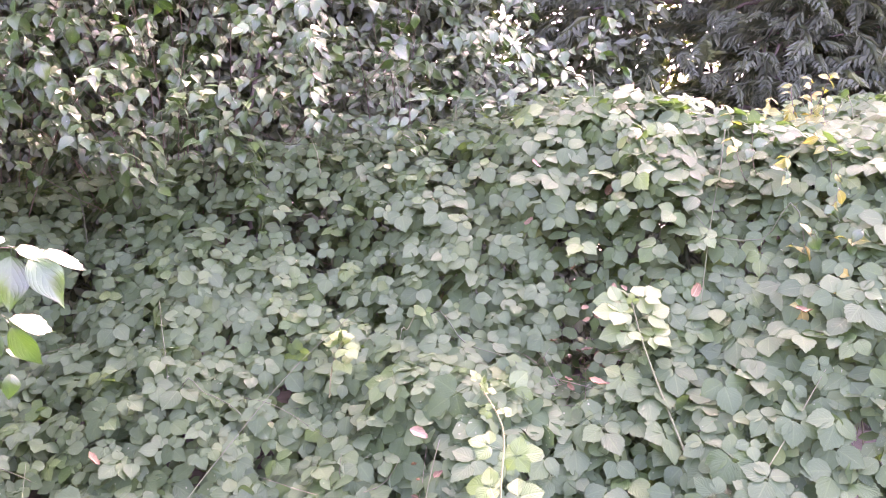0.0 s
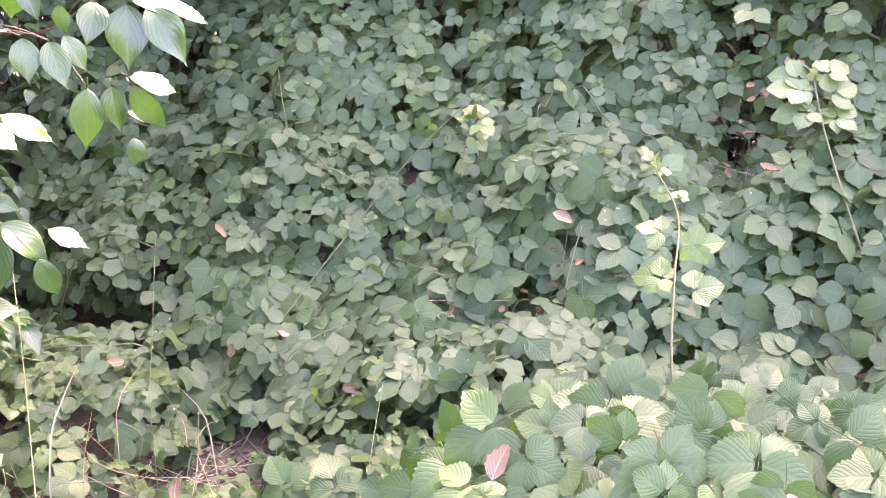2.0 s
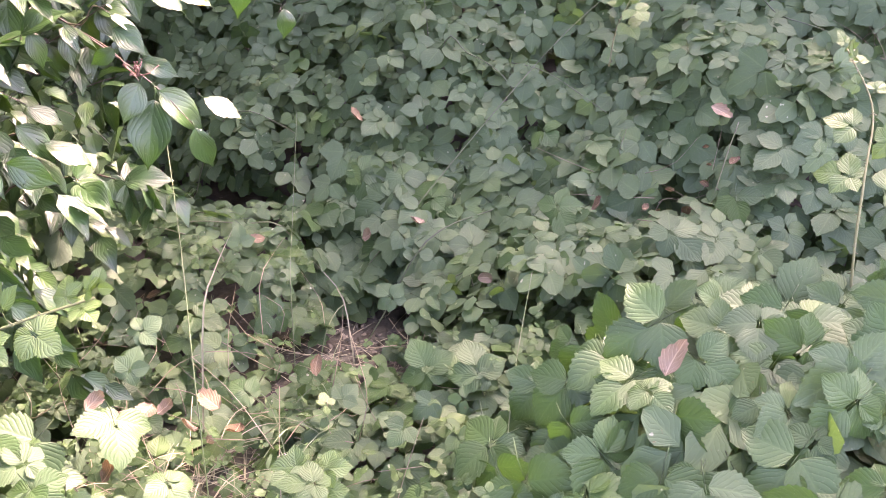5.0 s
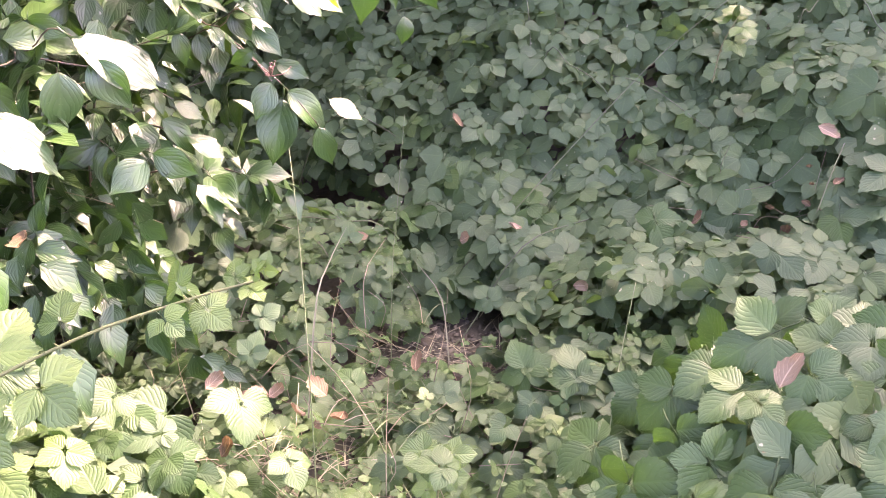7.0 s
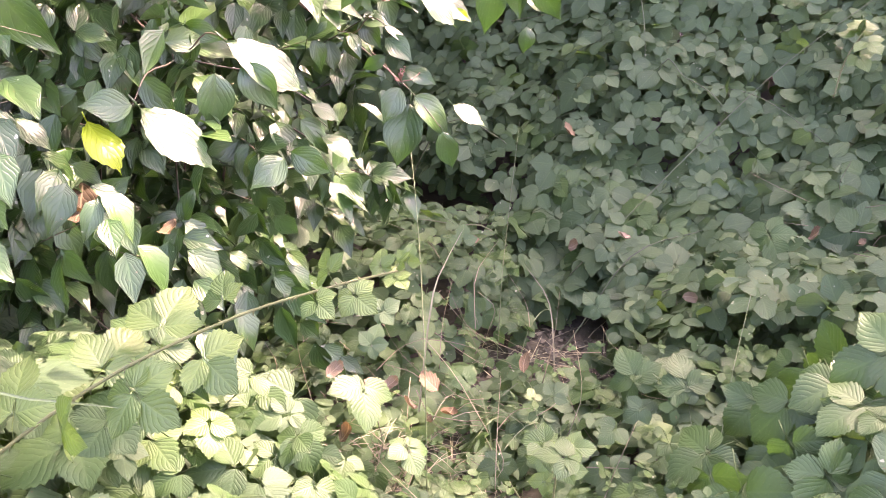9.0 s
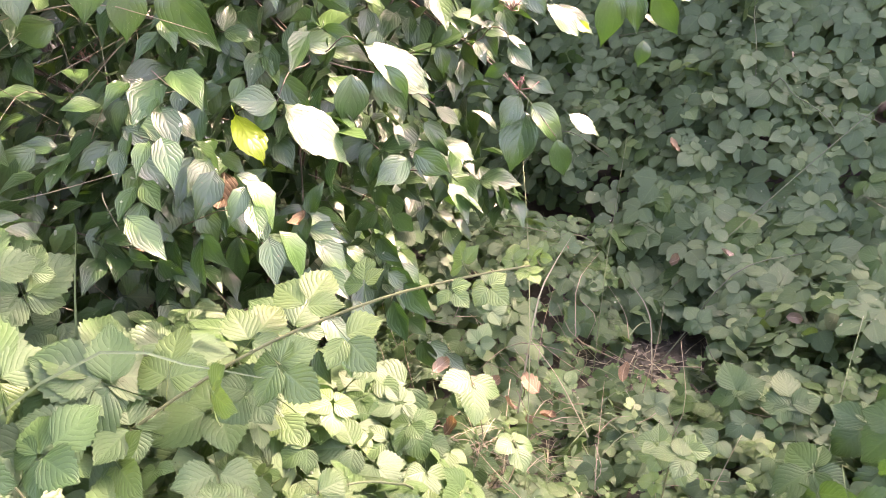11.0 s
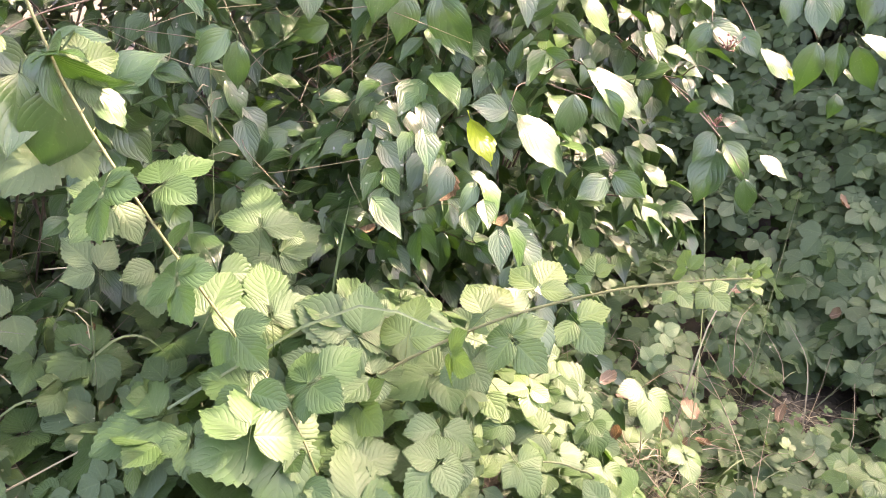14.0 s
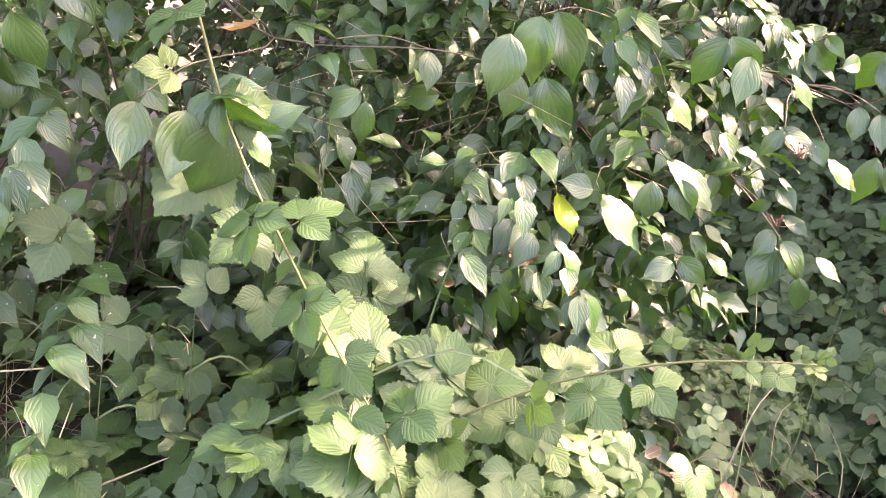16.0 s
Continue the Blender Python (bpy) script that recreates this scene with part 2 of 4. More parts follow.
def jitter(r):
    return Vector((random.gauss(0, r), random.gauss(0, r), random.gauss(0, r)))


# ---- leaf patterns; the terminal leaflet is one unit long ----
def compound_leaf(n, cols, leaflets, rnd):
    g = Geo()
    stalk = rnd.uniform(0.45, 0.7)
    if n > 5:
        g.add(*tube([(0, 0, -0.12), (0, stalk * 0.5, 0.0), (0, stalk, 0.02)], (0.014, 0.012, 0.01), 3))
    rach = rnd.uniform(0.16, 0.3)
    if n > 5:
        g.add(*tube([(0, stalk, 0.02), (0, stalk + rach, 0.03)], (0.01, 0.008), 3))
    spots = [(0.0, stalk + rach, 1.0)]
    spots += [(s * rnd.uniform(60, 80), stalk + 0.02, rnd.uniform(0.8, 0.95)) for s in (-1, 1)]
    if leaflets == 5:
        spots += [(s * rnd.uniform(116, 140), stalk - 0.02, rnd.uniform(0.6, 0.74)) for s in (-1, 1)]
    for turn, y, size in spots:
        broad = 0.08 if n > 16 else 0.02
        b = blade(size, size * (rnd.uniform(0.7, 0.86) + broad), n, cols, rnd.uniform(0.1, 0.34), rnd.uniform(0.0, 0.22), 0.055 if n > 16 else 0.045, rnd.uniform(0.36, 0.46), rnd.uniform(0.7, 1.7), rnd.uniform(0.005, 0.03), rnd)
        m = pose(0, y, 0.02, rnd.uniform(-12, 6), rnd.uniform(-12, 12), -turn) @ Matrix.Translation((0, 0.05 if turn else 0.0, 0))
        g.add(*b, m)
    return g.join()


def single_leaf(n, cols, rnd, width=0.56, peak=0.42, teeth=0.0, sharp=2.2, folds=(0.35, 0.85)):
    g = Geo()
    if n > 5:
        g.add(*tube([(0, -0.16, 0.05), (0, 0, 0)], (0.013, 0.012), 3))
    g.add(*blade(1.0, width * rnd.uniform(0.86, 1.14), n, cols, rnd.uniform(*folds), rnd.uniform(0.05, 0.5 if folds[1] > 0.5 else 0.2), teeth, peak, sharp, rnd.uniform(0.015, 0.05), rnd, 0.72))
    return g.join()


def curled_leaf(rnd):
    """A withered leaf, rolled along its length and crumpled."""
    g = Geo()
    v, f, uv = blade(1.0, rnd.uniform(0.55, 0.85), 11, 4, 0.3, 0.0, 0.09, 0.45, 0.9, 0.06, rnd)
    bend, tw, roll = rnd.uniform(0.5, 2.0), rnd.uniform(-0.9, 0.9), rnd.uniform(1.5, 4.0)
    out = []
    for x, y, z in v:
        a = y * bend
        c = x * roll
        x2, lift = math.sin(c) / roll, (1 - math.cos(c)) / roll
        crumple = 0.09 * noise.noise(Vector((x * 5 + tw * 9, y * 5, bend * 7)))
        out.append((x2 + tw * y * y * 0.3, math.sin(a) / bend, z * 0.5 + lift + (1 - math.cos(a)) / bend + crumple))
    g.add(out, f, uv)
    return g.join()


shape_rnd = random.Random(5)
FINE = [compound_leaf(20, 4, 5 if i % 5 in (0, 2) else 3, shape_rnd) for i in range(10)]
PLAIN = [compound_leaf(14, 2, 5 if i % 5 in (0, 2) else 3, shape_rnd) for i in range(14)]
SPARE = [compound_leaf(4, 2, 3, shape_rnd) for i in range(8)]
OVAL = [single_leaf(14, 4, shape_rnd) for i in range(12)]
OVAL_FLAT = [single_leaf(16, 4, shape_rnd, teeth=0.02, folds=(0.08, 0.24)) for i in range(4)]
OVAL_PLAIN = [single_leaf(4, 2, shape_rnd) for i in range(6)]
CURLED = [curled_leaf(shape_rnd) for i in range(7)]


def as_mesh(pattern, name, material):
    g = Geo()
    g.add(*pattern)
    return g.mesh(name, material)


MESH = {}
for key, patterns, mats in (("fine", FINE, (BRAMBLE, BRAMBLE_SUN, BRAMBLE_YOUNG, BRAMBLE_PALE)), ("plain", PLAIN, (BRAMBLE, BRAMBLE_SUN, BRAMBLE_YOUNG, BRAMBLE_PALE)),
                            ("oval", OVAL, (DOGWOOD, YELLOW)), ("flat", OVAL_FLAT, (DOGWOOD, LIME)), ("curled", CURLED, (DEAD, PINK))):
    for mat in mats:
        MESH[key, mat.name] = [as_mesh(p, "leaf", mat) for p in patterns]


# ---- ground ----
def lump(x, y, s, seed=0.0):
    return noise.noise(Vector((x * s + seed, y * s - seed, seed * 0.7)))


def ground_z(x, y):
    far = min(1.0, max(0.0, (math.hypot(x, y) - 6) / 20))
    return (0.05 * lump(x, y, 1.1, 3.0) + 0.018 * lump(x, y, 6.0, 9.0)) * (1 - far) + 0.1 * max(0.0, min(1.5, y - 2.6))


def ground_sheet():
    near = [-4 + 8 * i / 90 for i in range(91)]
    xs = [-900, -300, -90, -30, -14, -8, -5.5] + near + [5.5, 8, 14, 30, 90, 300, 900]
    ys = [-900, -300, -90, -30, -14, -8, -4.5] + [-3 + 9 * i / 100 for i in range(101)] + [8, 11, 16, 30, 90, 300, 900]
    v = [(x, y, ground_z(x, y)) for y in ys for x in xs]
    c = len(xs)
    f = [(j * c + i, j * c + i + 1, (j + 1) * c + i + 1, (j + 1) * c + i) for j in range(len(ys) - 1) for i in range(c - 1)]
    g = Geo()
    g.add(v, f, [(p[0], p[1]) for p in v])
    ob = new("ground", g.mesh("ground", SOIL))
    tagged(ob, "dark brown soil under the brambles, with dry litter", "ground", kind="structure")


ground_sheet()


# ---- brambles ----
def front_edge(x):
    return 2.13 - 0.22 * x - 0.3 * max(0.0, x - 0.35) + 0.12 * lump(x, 0.0, 1.7, 5.0)


def smooth(a, b, s):
    t = min(1.0, max(0.0, (s - a) / (b - a)))
    return t * t * (3 - 2 * t)


# hollows in the face of the bank: place, size, depth
DENTS = ((0.07, 2.9, 0.3, 0.3, 0.2), (0.5, 2.86, 0.15, 0.17, 0.34), (-0.15, 2.44, 0.12, 0.13, 0.24))


def thicket_top(x, y):
    """Top of the bramble bank behind the clearing."""
    s = y - front_edge(x)
    if s < -0.1:
        return -1.0
    top = 1.62 + 0.12 * lump(x, y, 0.9, 2.0) - 0.25 * smooth(0.2, -1.6, x) - 0.16 * math.exp(-((x - 1.4) / 0.38) ** 2)
    z = 0.16 + 1.02 * s + 0.19 * lump(x, y, 1.6, 1.0) + 0.13 * lump(x, y, 3.7, 4.0)
    for cx, cy, rx, ry, d in DENTS:
        z -= d * math.exp(-((x - cx) / rx) ** 2 - ((y - cy) / ry) ** 2)
    z = max(z, 0.06)
    step = math.exp(-((x - 0.72) / 0.36) ** 2 - ((y - 2.85) / 0.5) ** 2)
    z += 0.26 * step * math.tanh((y - 2.8) / 0.1)
    top += 0.1 * math.exp(-((x - 0.6) / 0.4) ** 2)
    return min(z, top + 0.12 * (z - top)) if z > top else z


def mound(cx, cy, rx, ry, height, seed, sides=1.6, flat=0.6):
    def top(x, y):
        q = ((x - cx) / rx) ** 2 + ((y - cy) / ry) ** 2
        if q > 1:
            return -1.0
        return height * (1 - q ** sides) ** flat + 0.07 * lump(x, y, 2.6, seed) + 0.04
    return top


def slope_normal(top, x, y, e=0.06):
    h = top(x, y)
    hx, hy = top(x + e, y), top(x, y + e)
    if hx < -0.5 or hy < -0.5 or h < -0.5:
        return Vector((0, -0.3, 1)).normalized()
    n = Vector((-(hx - h) / e, -(hy - h) / e, 1))
    n.x, n.y = max(-1.3, min(1.3, n.x)), max(-1.3, min(1.3, n.y))
    return n.normalized()


def cane_mesh(points, r0, r1, prickles, material, n=18):
    line = smooth_line(points, n)
    g = Geo()
    g.add(*tube(line, [r0 + (r1 - r0) * i / n for i in range(n + 1)], 6))
    for k in range(prickles):
        i = random.randrange(1, n - 1)
        p = line[i].lerp(line[i + 1], random.random())
        d = (line[i + 1] - line[i]).normalized()
        o = d.cross(jitter(1)).normalized()
        r = r0 + (r1 - r0) * i / n
        a, b = d.cross(o) * r * 0.35, d * r * 0.7
        q = p + o * r * 0.8
        g.add([q + a, q - b, q - a, q + b, p + o * (r + 0.006) - d * 0.003], [(0, 1, 4), (1, 2, 4), (2, 3, 4), (3, 0, 4)], [(0, 0)] * 5)
    return g.mesh("cane", material)


def in_clearing(x, y):
    """The bare litter patch in front of the bank."""
    return ((x + 0.89) / 0.125) ** 2 + ((y - 2.09) / 0.21) ** 2 < 1


OPEN_SIDE = Vector((-0.05, -0.62, 0.62))
SUNNY = Vector((0.16, -0.32, 0.8))


def bramble_bush(box, top, n_leaf, n_deep, size, label, fine=False, lean=None, mats=(("bramble_leaf", 0.9), ("bramble_leaf_fresh", 0.1)), canes=4, keep=None, group="bramble bushes", deep=0.3, cane_mat=None, face=0.5):
    x0, x1, y0, y1 = box
    cx, cy = (x0 + x1) / 2, (y0 + y1) / 2
    bush = thing("bramble_bush", (cx, cy, ground_z(cx, cy)), label, "bramble", group)
    spots = []
    tries = 0
    while len(spots) < n_leaf and tries < n_leaf * 40:
        best = None
        for k in range(5):                              # the freest of a few places, as leaves spread to the light
            tries += 1
            x, y = random.uniform(x0, x1), random.uniform(y0, y1)
            z = top(x, y)
            if z < -0.5 or (keep and not keep(x, y)):
                continue
            nrm = slope_normal(top, x, y)
            if random.random() > 0.55 / max(0.45, nrm.z):
                continue
            free = min(((x - q[0]) ** 2 + (y - q[1]) ** 2 + (z - q[2]) ** 2 for q in spots), default=1.0)
            if best is None or free > best[0]:
                best = (free, (x, y, z, nrm))
        if best:
            spots.append(best[1])
    names, odds = [m for m, w in mats], [w for m, w in mats]
    for x, y, z, nrm in spots:
        depth = random.random() ** 2.5 * 0.11
        p = Vector((x, y, max(z - 0.03, ground_z(x, y) + 0.03))) - nrm * depth + jitter(0.012)
        face_dir = nrm * (1 - face) + (lean or OPEN_SIDE) * face + jitter(0.26 if fine else 0.23)
        down = Vector((random.gauss(0, 0.7), -0.55 + random.gauss(0, 0.55), -0.5))
        s = size * random.choice((0.62, 0.78, 0.9, 1.0, 1.06, 1.18)) * random.uniform(0.9, 1.1)
        m = leaf_pose(p, face_dir, down, s)
        kind = random.choices(names, odds)[0]
        part("leaf", random.choice(MESH["fine" if fine else "plain", kind]), bush, m @ Matrix.Translation((0, -0.8, 0)))
    g = Geo()
    made = tries = 0
    while made < n_deep and tries < n_deep * 30:
        tries += 1
        x, y = random.uniform(x0 - 0.05, x1 + 0.05), random.uniform(y0 - 0.05, y1 + 0.05)
        z = top(x, y)
        if z < -0.5 or (keep and in_clearing(x, y)):
            continue
        made += 1
        nrm = slope_normal(top, x, y)
        p = Vector((x, y, z)) - nrm * (0.06 + (deep - 0.06) * random.random() ** 2)
        p.z = max(p.z, ground_z(x, y) + 0.02)
        g.add(*random.choice(SPARE), leaf_pose(p, nrm * 0.6 + OPEN_SIDE * 0.4 + jitter(0.35), Vector((random.gauss(0, 1), -0.4, -0.5)), size * random.uniform(0.75, 1.2)) @ Matrix.Translation((0, -0.8, 0)))
    if made:
        tagged(part("inner_foliage", g.mesh("inner_foliage", BRAMBLE), bush), "dim leaves deep inside the bramble", kind="stuff")
    for k in range(canes):
        a = Vector((random.uniform(x0, x1), random.uniform(y0, y1), 0))
        b = Vector((random.uniform(x0, x1), random.uniform(y0, y1), 0))
        mid = a.lerp(b, 0.5)
        pts = []
        for q, up in ((a, None), (a.lerp(b, 0.25), -0.06), (mid, -0.03), (a.lerp(b, 0.8), -0.04), (b, -0.08)):
            zz = top(q.x, q.y)
            q = q.copy()
            q.z = ground_z(q.x, q.y) if up is None or zz < 0.0 else max(zz + up, ground_z(q.x, q.y) + 0.02)
            pts.append(q)
        part("cane", cane_mesh(pts, 0.0023, 0.0013, 12 if fine else 4, cane_mat or CANE), bush)
    return bush


def off_clearing(x, y):
    """Neither the litter patch nor the brown hollow in the bank."""
    return not in_clearing(x, y) and ((x - 0.5) / 0.09) ** 2 + ((y - 2.85) / 0.1) ** 2 > 1 and ((x + 0.15) / 0.07) ** 2 + ((y - 2.44) / 0.08) ** 2 > 1


LABEL_PALE = "bramble bush with some paler yellowish green leaves on the bank"
BANK_MATS = (("bramble_leaf", 0.87), ("bramble_leaf_fresh", 0.1), ("pale_leaf", 0.03))
PALE_MATS = (("bramble_leaf", 0.67), ("bramble_leaf_fresh", 0.2), ("pale_leaf", 0.13))
LABEL_BANK = "dark green bramble bush in shade on the bank"
for row, (y0, y1, full, inner, size) in enumerate(((1.95, 2.6, 172, 520, 0.078), (2.6, 3.25, 215, 520, 0.067), (3.25, 4.3, 105, 460, 0.062))):
    for col in range(6):
        x0 = -2.75 + col * 0.8
        if row == 0 and x0 < -1.9:
            continue
        count = full // 4 if x0 < -2.0 else full
        bramble_bush((x0, x0 + 0.8, y0, y1), thicket_top, count, int(inner * 1.25), size, LABEL_BANK if x0 < 0.4 or row == 0 else LABEL_PALE, keep=off_clearing, canes=2,
                     mats=BANK_MATS if x0 < 0.4 or row == 0 else PALE_MATS)

for x0 in (0.45, 1.15):
    bramble_bush((x0, x0 + 0.7, 1.35, 2.05), thicket_top, 120, 420, 0.078, LABEL_BANK, canes=2, mats=BANK_MATS)

# nearer bush beside the clearing, larger leaves
near_top = mound(0.32, 1.45, 0.85, 0.5, 0.54, 11.0)
for x0, x1 in ((-0.55, 0.1), (0.1, 0.6), (0.6, 1.2)):
    near_bush = bramble_bush((x0, x1, 0.8, 1.95), near_top, 150, 220, 0.078, "bramble bush with large ribbed leaves beside the clearing", True, Vector((-0.16, -0.8, 0.42)), (("bramble_leaf", 0.25), ("bramble_leaf_fresh", 0.75)), 0, face=0.82)

# low carpet round the clearing
def carpet_top(x, y):
    return 0.1 + 0.08 * lump(x, y, 2.3, 7.0) + 0.17 * smooth(-0.75, -0.35, x) + 0.2 * smooth(-0.98, -1.2, x) * smooth(1.65, 1.95, y) + ground_z(x, y)


def on_carpet(x, y):
    return off_clearing(x, y) and y < front_edge(x) + 0.1


for x0, x1, y0, y1, k in ((-1.75, -1.1, 1.2, 1.85, 150), (-1.1, -0.55, 1.1, 1.75, 140), (-0.55, -0.05, 1.2, 2.2, 140), (-1.8, -0.9, 1.85, 2.5, 170), (-0.95, -0.4, 1.75, 2.3, 80)):
    creeping_bush = bramble_bush((x0, x1, y0, y1), carpet_top, k, 110, 0.056, "low bramble with small leaves creeping over litter", True, SUNNY, (("bramble_leaf", 0.5), ("bramble_leaf_fresh", 0.5)), 3, keep=on_carpet, group="creeping brambles", deep=0.1, face=0.6)

def foot_top(x, y):
    return carpet_top(x, y) + 0.14


for x0, x1 in ((-0.75, -0.35), (-0.35, 0.05)):
    bramble_bush((x0, x1, 2.02, 2.42), foot_top, 42, 90, 0.062, "low bramble at the foot of the bank", False, None, BANK_MATS, 1, keep=off_clearing, group="creeping brambles", deep=0.14)

# sunlit bush at the walker's side
sun_top = mound(-1.3, 0.7, 0.62, 0.66, 0.56, 21.0, 1.1, 0.85)
for x0, x1, y0, y1, count, size in ((-2.1, -1.45, 0.0, 1.25, 110, 0.076), (-1.45, -1.1, 0.0, 1.25, 135, 0.07), (-1.1, -0.72, 0.2, 1.25, 190, 0.054)):
    sunlit_bush = bramble_bush((x0, x1, y0, y1), sun_top, count, 150, size, "sunlit bramble bush with bright ribbed leaves", True, SUNNY, (("bramble_leaf", 0.12), ("bramble_leaf_fresh", 0.78), ("bramble_shoot_leaf", 0.1)), 2, group="sunlit brambles", face=0.62)

# large leaves standing out of the sunlit bush
for x0, y0, z0, x1, y1, z1, k in ((-1.149, 0.385, 0.571, -1.171, 0.42, 0.625, 1.25), (-1.206, 0.602, 0.623, -1.209, 0.651, 0.69, 1.05), (-1.088, 0.518, 0.493, -1.117, 0.535, 0.538, 1.3), (-1.05, 0.61, 0.458, -1.077, 0.626, 0.499, 1.4),
                                  (-1.279, 0.519, 0.638, -1.309, 0.537, 0.708, 1.0), (-1.289, 0.424, 0.664, -1.298, 0.466, 0.723, 1.0), (-1.403, 0.597, 0.715, -1.418, 0.617, 0.779, 1.1), (-1.131, 0.881, 0.589, -1.172, 0.873, 0.627, 1.0),
                                  (-1.104, 0.778, 0.425, -1.137, 0.781, 0.46, 1.0), (-1.214, 0.663, 0.503, -1.187, 0.659, 0.469, 1.2), (-1.126, 0.826, 0.504, -1.162, 0.813, 0.525, 1.2)):
    a, way = Vector((x0, y0, z0)), Vector((x1 - x0, y1 - y0, z1 - z0))
    m = leaf_pose(a, Vector((-0.38, 0.0, 1.2)) - a + Vector((0.1, 0.25, 0.7)) + jitter(0.1), way, max(0.07, way.length * k))
    part("leaf", MESH["fine", "bramble_leaf_fresh"][random.choice((0, 3, 6, 9))], sunlit_bush, m @ Matrix.Translation((0, -0.6, 0)))

# bush half in shade beside the dry stalks
side_bush = bramble_bush((-1.98, -1.42, 0.12, 0.74), mound(-1.7, 0.43, 0.33, 0.36, 0.42, 61.0, 1.2, 0.8), 34, 60, 0.06, "bramble bush with toothed leaves half in shade beside dry stalks", True, Vector((0.55, -0.35, 0.6)), (("bramble_leaf", 0.02), ("bramble_leaf_fresh", 0.98)), 2, face=0.6)


def standing_leaves(bush, rows, names, factor=1.05):
    """Leaves with a known fork and tip, faced between the open side and the sky."""
    for x0, y0, z0, x1, y1, z1 in rows:
        a, way = Vector((x0, y0, z0)), Vector((x1 - x0, y1 - y0, z1 - z0))
        nrm = (Vector((-0.25, 0.2, 1.2)) - a).normalized() + Vector((0, 0, 0.35)) + jitter(0.12)
        m = leaf_pose(a, nrm, way, max(0.04, way.length * factor))
        part("leaf", random.choice(MESH["fine", random.choice(names)]), bush, m @ Matrix.Translation((0, -0.75, 0)))


standing_leaves(near_bush, [
    (0.030, 1.672, 0.482, 0.073, 1.709, 0.576),
    (0.109, 1.514, 0.437, 0.015, 1.542, 0.452),
    (0.038, 1.432, 0.418, -0.045, 1.451, 0.426),
    (-0.206, 1.463, 0.360, -0.245, 1.513, 0.437),
    (-0.144, 1.466, 0.366, -0.119, 1.499, 0.416),
    (-0.229, 1.289, 0.365, -0.228, 1.340, 0.431),
    (-0.092, 1.589, 0.412, -0.041, 1.621, 0.475),
    (0.169, 1.405, 0.428, 0.182, 1.438, 0.485),
    (0.190, 1.274, 0.436, 0.183, 1.318, 0.493),
    (-0.179, 1.602, 0.428, -0.175, 1.630, 0.477),
    (0.228, 1.561, 0.473, 0.178, 1.588, 0.494),
    (0.273, 1.502, 0.504, 0.246, 1.478, 0.446),
    (-0.027, 1.305, 0.400, -0.090, 1.320, 0.409),
], ("bramble_leaf", "bramble_leaf_fresh"), 0.92)
standing_leaves(creeping_bush, [
    (-0.628, 1.706, 0.230, -0.673, 1.733, 0.295),
    (-0.520, 1.690, 0.253, -0.549, 1.725, 0.319),
    (-0.497, 1.688, 0.244, -0.525, 1.689, 0.253),
    (-0.582, 1.547, 0.254, -0.607, 1.522, 0.232),
    (-0.759, 1.584, 0.219, -0.734, 1.612, 0.242),
    (-0.957, 1.548, 0.221, -0.993, 1.550, 0.253),
    (-1.095, 1.846, 0.402, -1.103, 1.863, 0.446),
    (-0.796, 2.010, 0.218, -0.837, 2.016, 0.256),
    (-0.504, 1.449, 0.265, -0.481, 1.431, 0.236),
    (-0.610, 1.468, 0.249, -0.632, 1.437, 0.222),
    (-1.070, 1.364, 0.370, -1.067, 1.383, 0.392),
    (-1.089, 1.442, 0.397, -1.070, 1.464, 0.408),
], ("bramble_leaf", "bramble_leaf_fresh"), 0.85)

standing_leaves(sunlit_bush, [
    (-1.147, 0.422, 0.540, -1.205, 0.335, 0.523),
    (-1.210, 0.624, 0.606, -1.230, 0.657, 0.691),
    (-1.190, 0.603, 0.616, -1.266, 0.553, 0.652),
    (-1.050, 0.478, 0.484, -1.091, 0.512, 0.560),
    (-1.342, 0.537, 0.607, -1.411, 0.469, 0.634),
    (-1.475, 0.680, 0.655, -1.544, 0.701, 0.723),
    (-1.449, 0.688, 0.675, -1.445, 0.711, 0.712),
    (-1.017, 0.589, 0.493, -1.030, 0.543, 0.451),
    (-1.088, 0.737, 0.569, -1.104, 0.698, 0.527),
    (-1.199, 0.539, 0.581, -1.248, 0.501, 0.598),
    (-0.995, 0.764, 0.428, -0.946, 0.765, 0.395),
], ("bramble_leaf_fresh",), 0.95)
standing_leaves(side_bush, [
    (-1.549, 0.351, 0.854, -1.560, 0.284, 0.783),
    (-1.356, 0.486, 0.681, -1.325, 0.486, 0.627),
    (-1.704, 0.339, 0.519, -1.712, 0.286, 0.485),
    (-1.695, 0.469, 0.408, -1.706, 0.402, 0.362),
    (-1.621, 0.439, 0.619, -1.655, 0.413, 0.660),
    (-1.542, 0.519, 0.356, -1.599, 0.471, 0.387),
    (-1.714, 0.226, 0.688, -1.705, 0.191, 0.631),
    (-1.522, 0.494, 0.630, -1.503, 0.477, 0.570),
], ("bramble_leaf", "bramble_leaf_fresh"), 1.1)

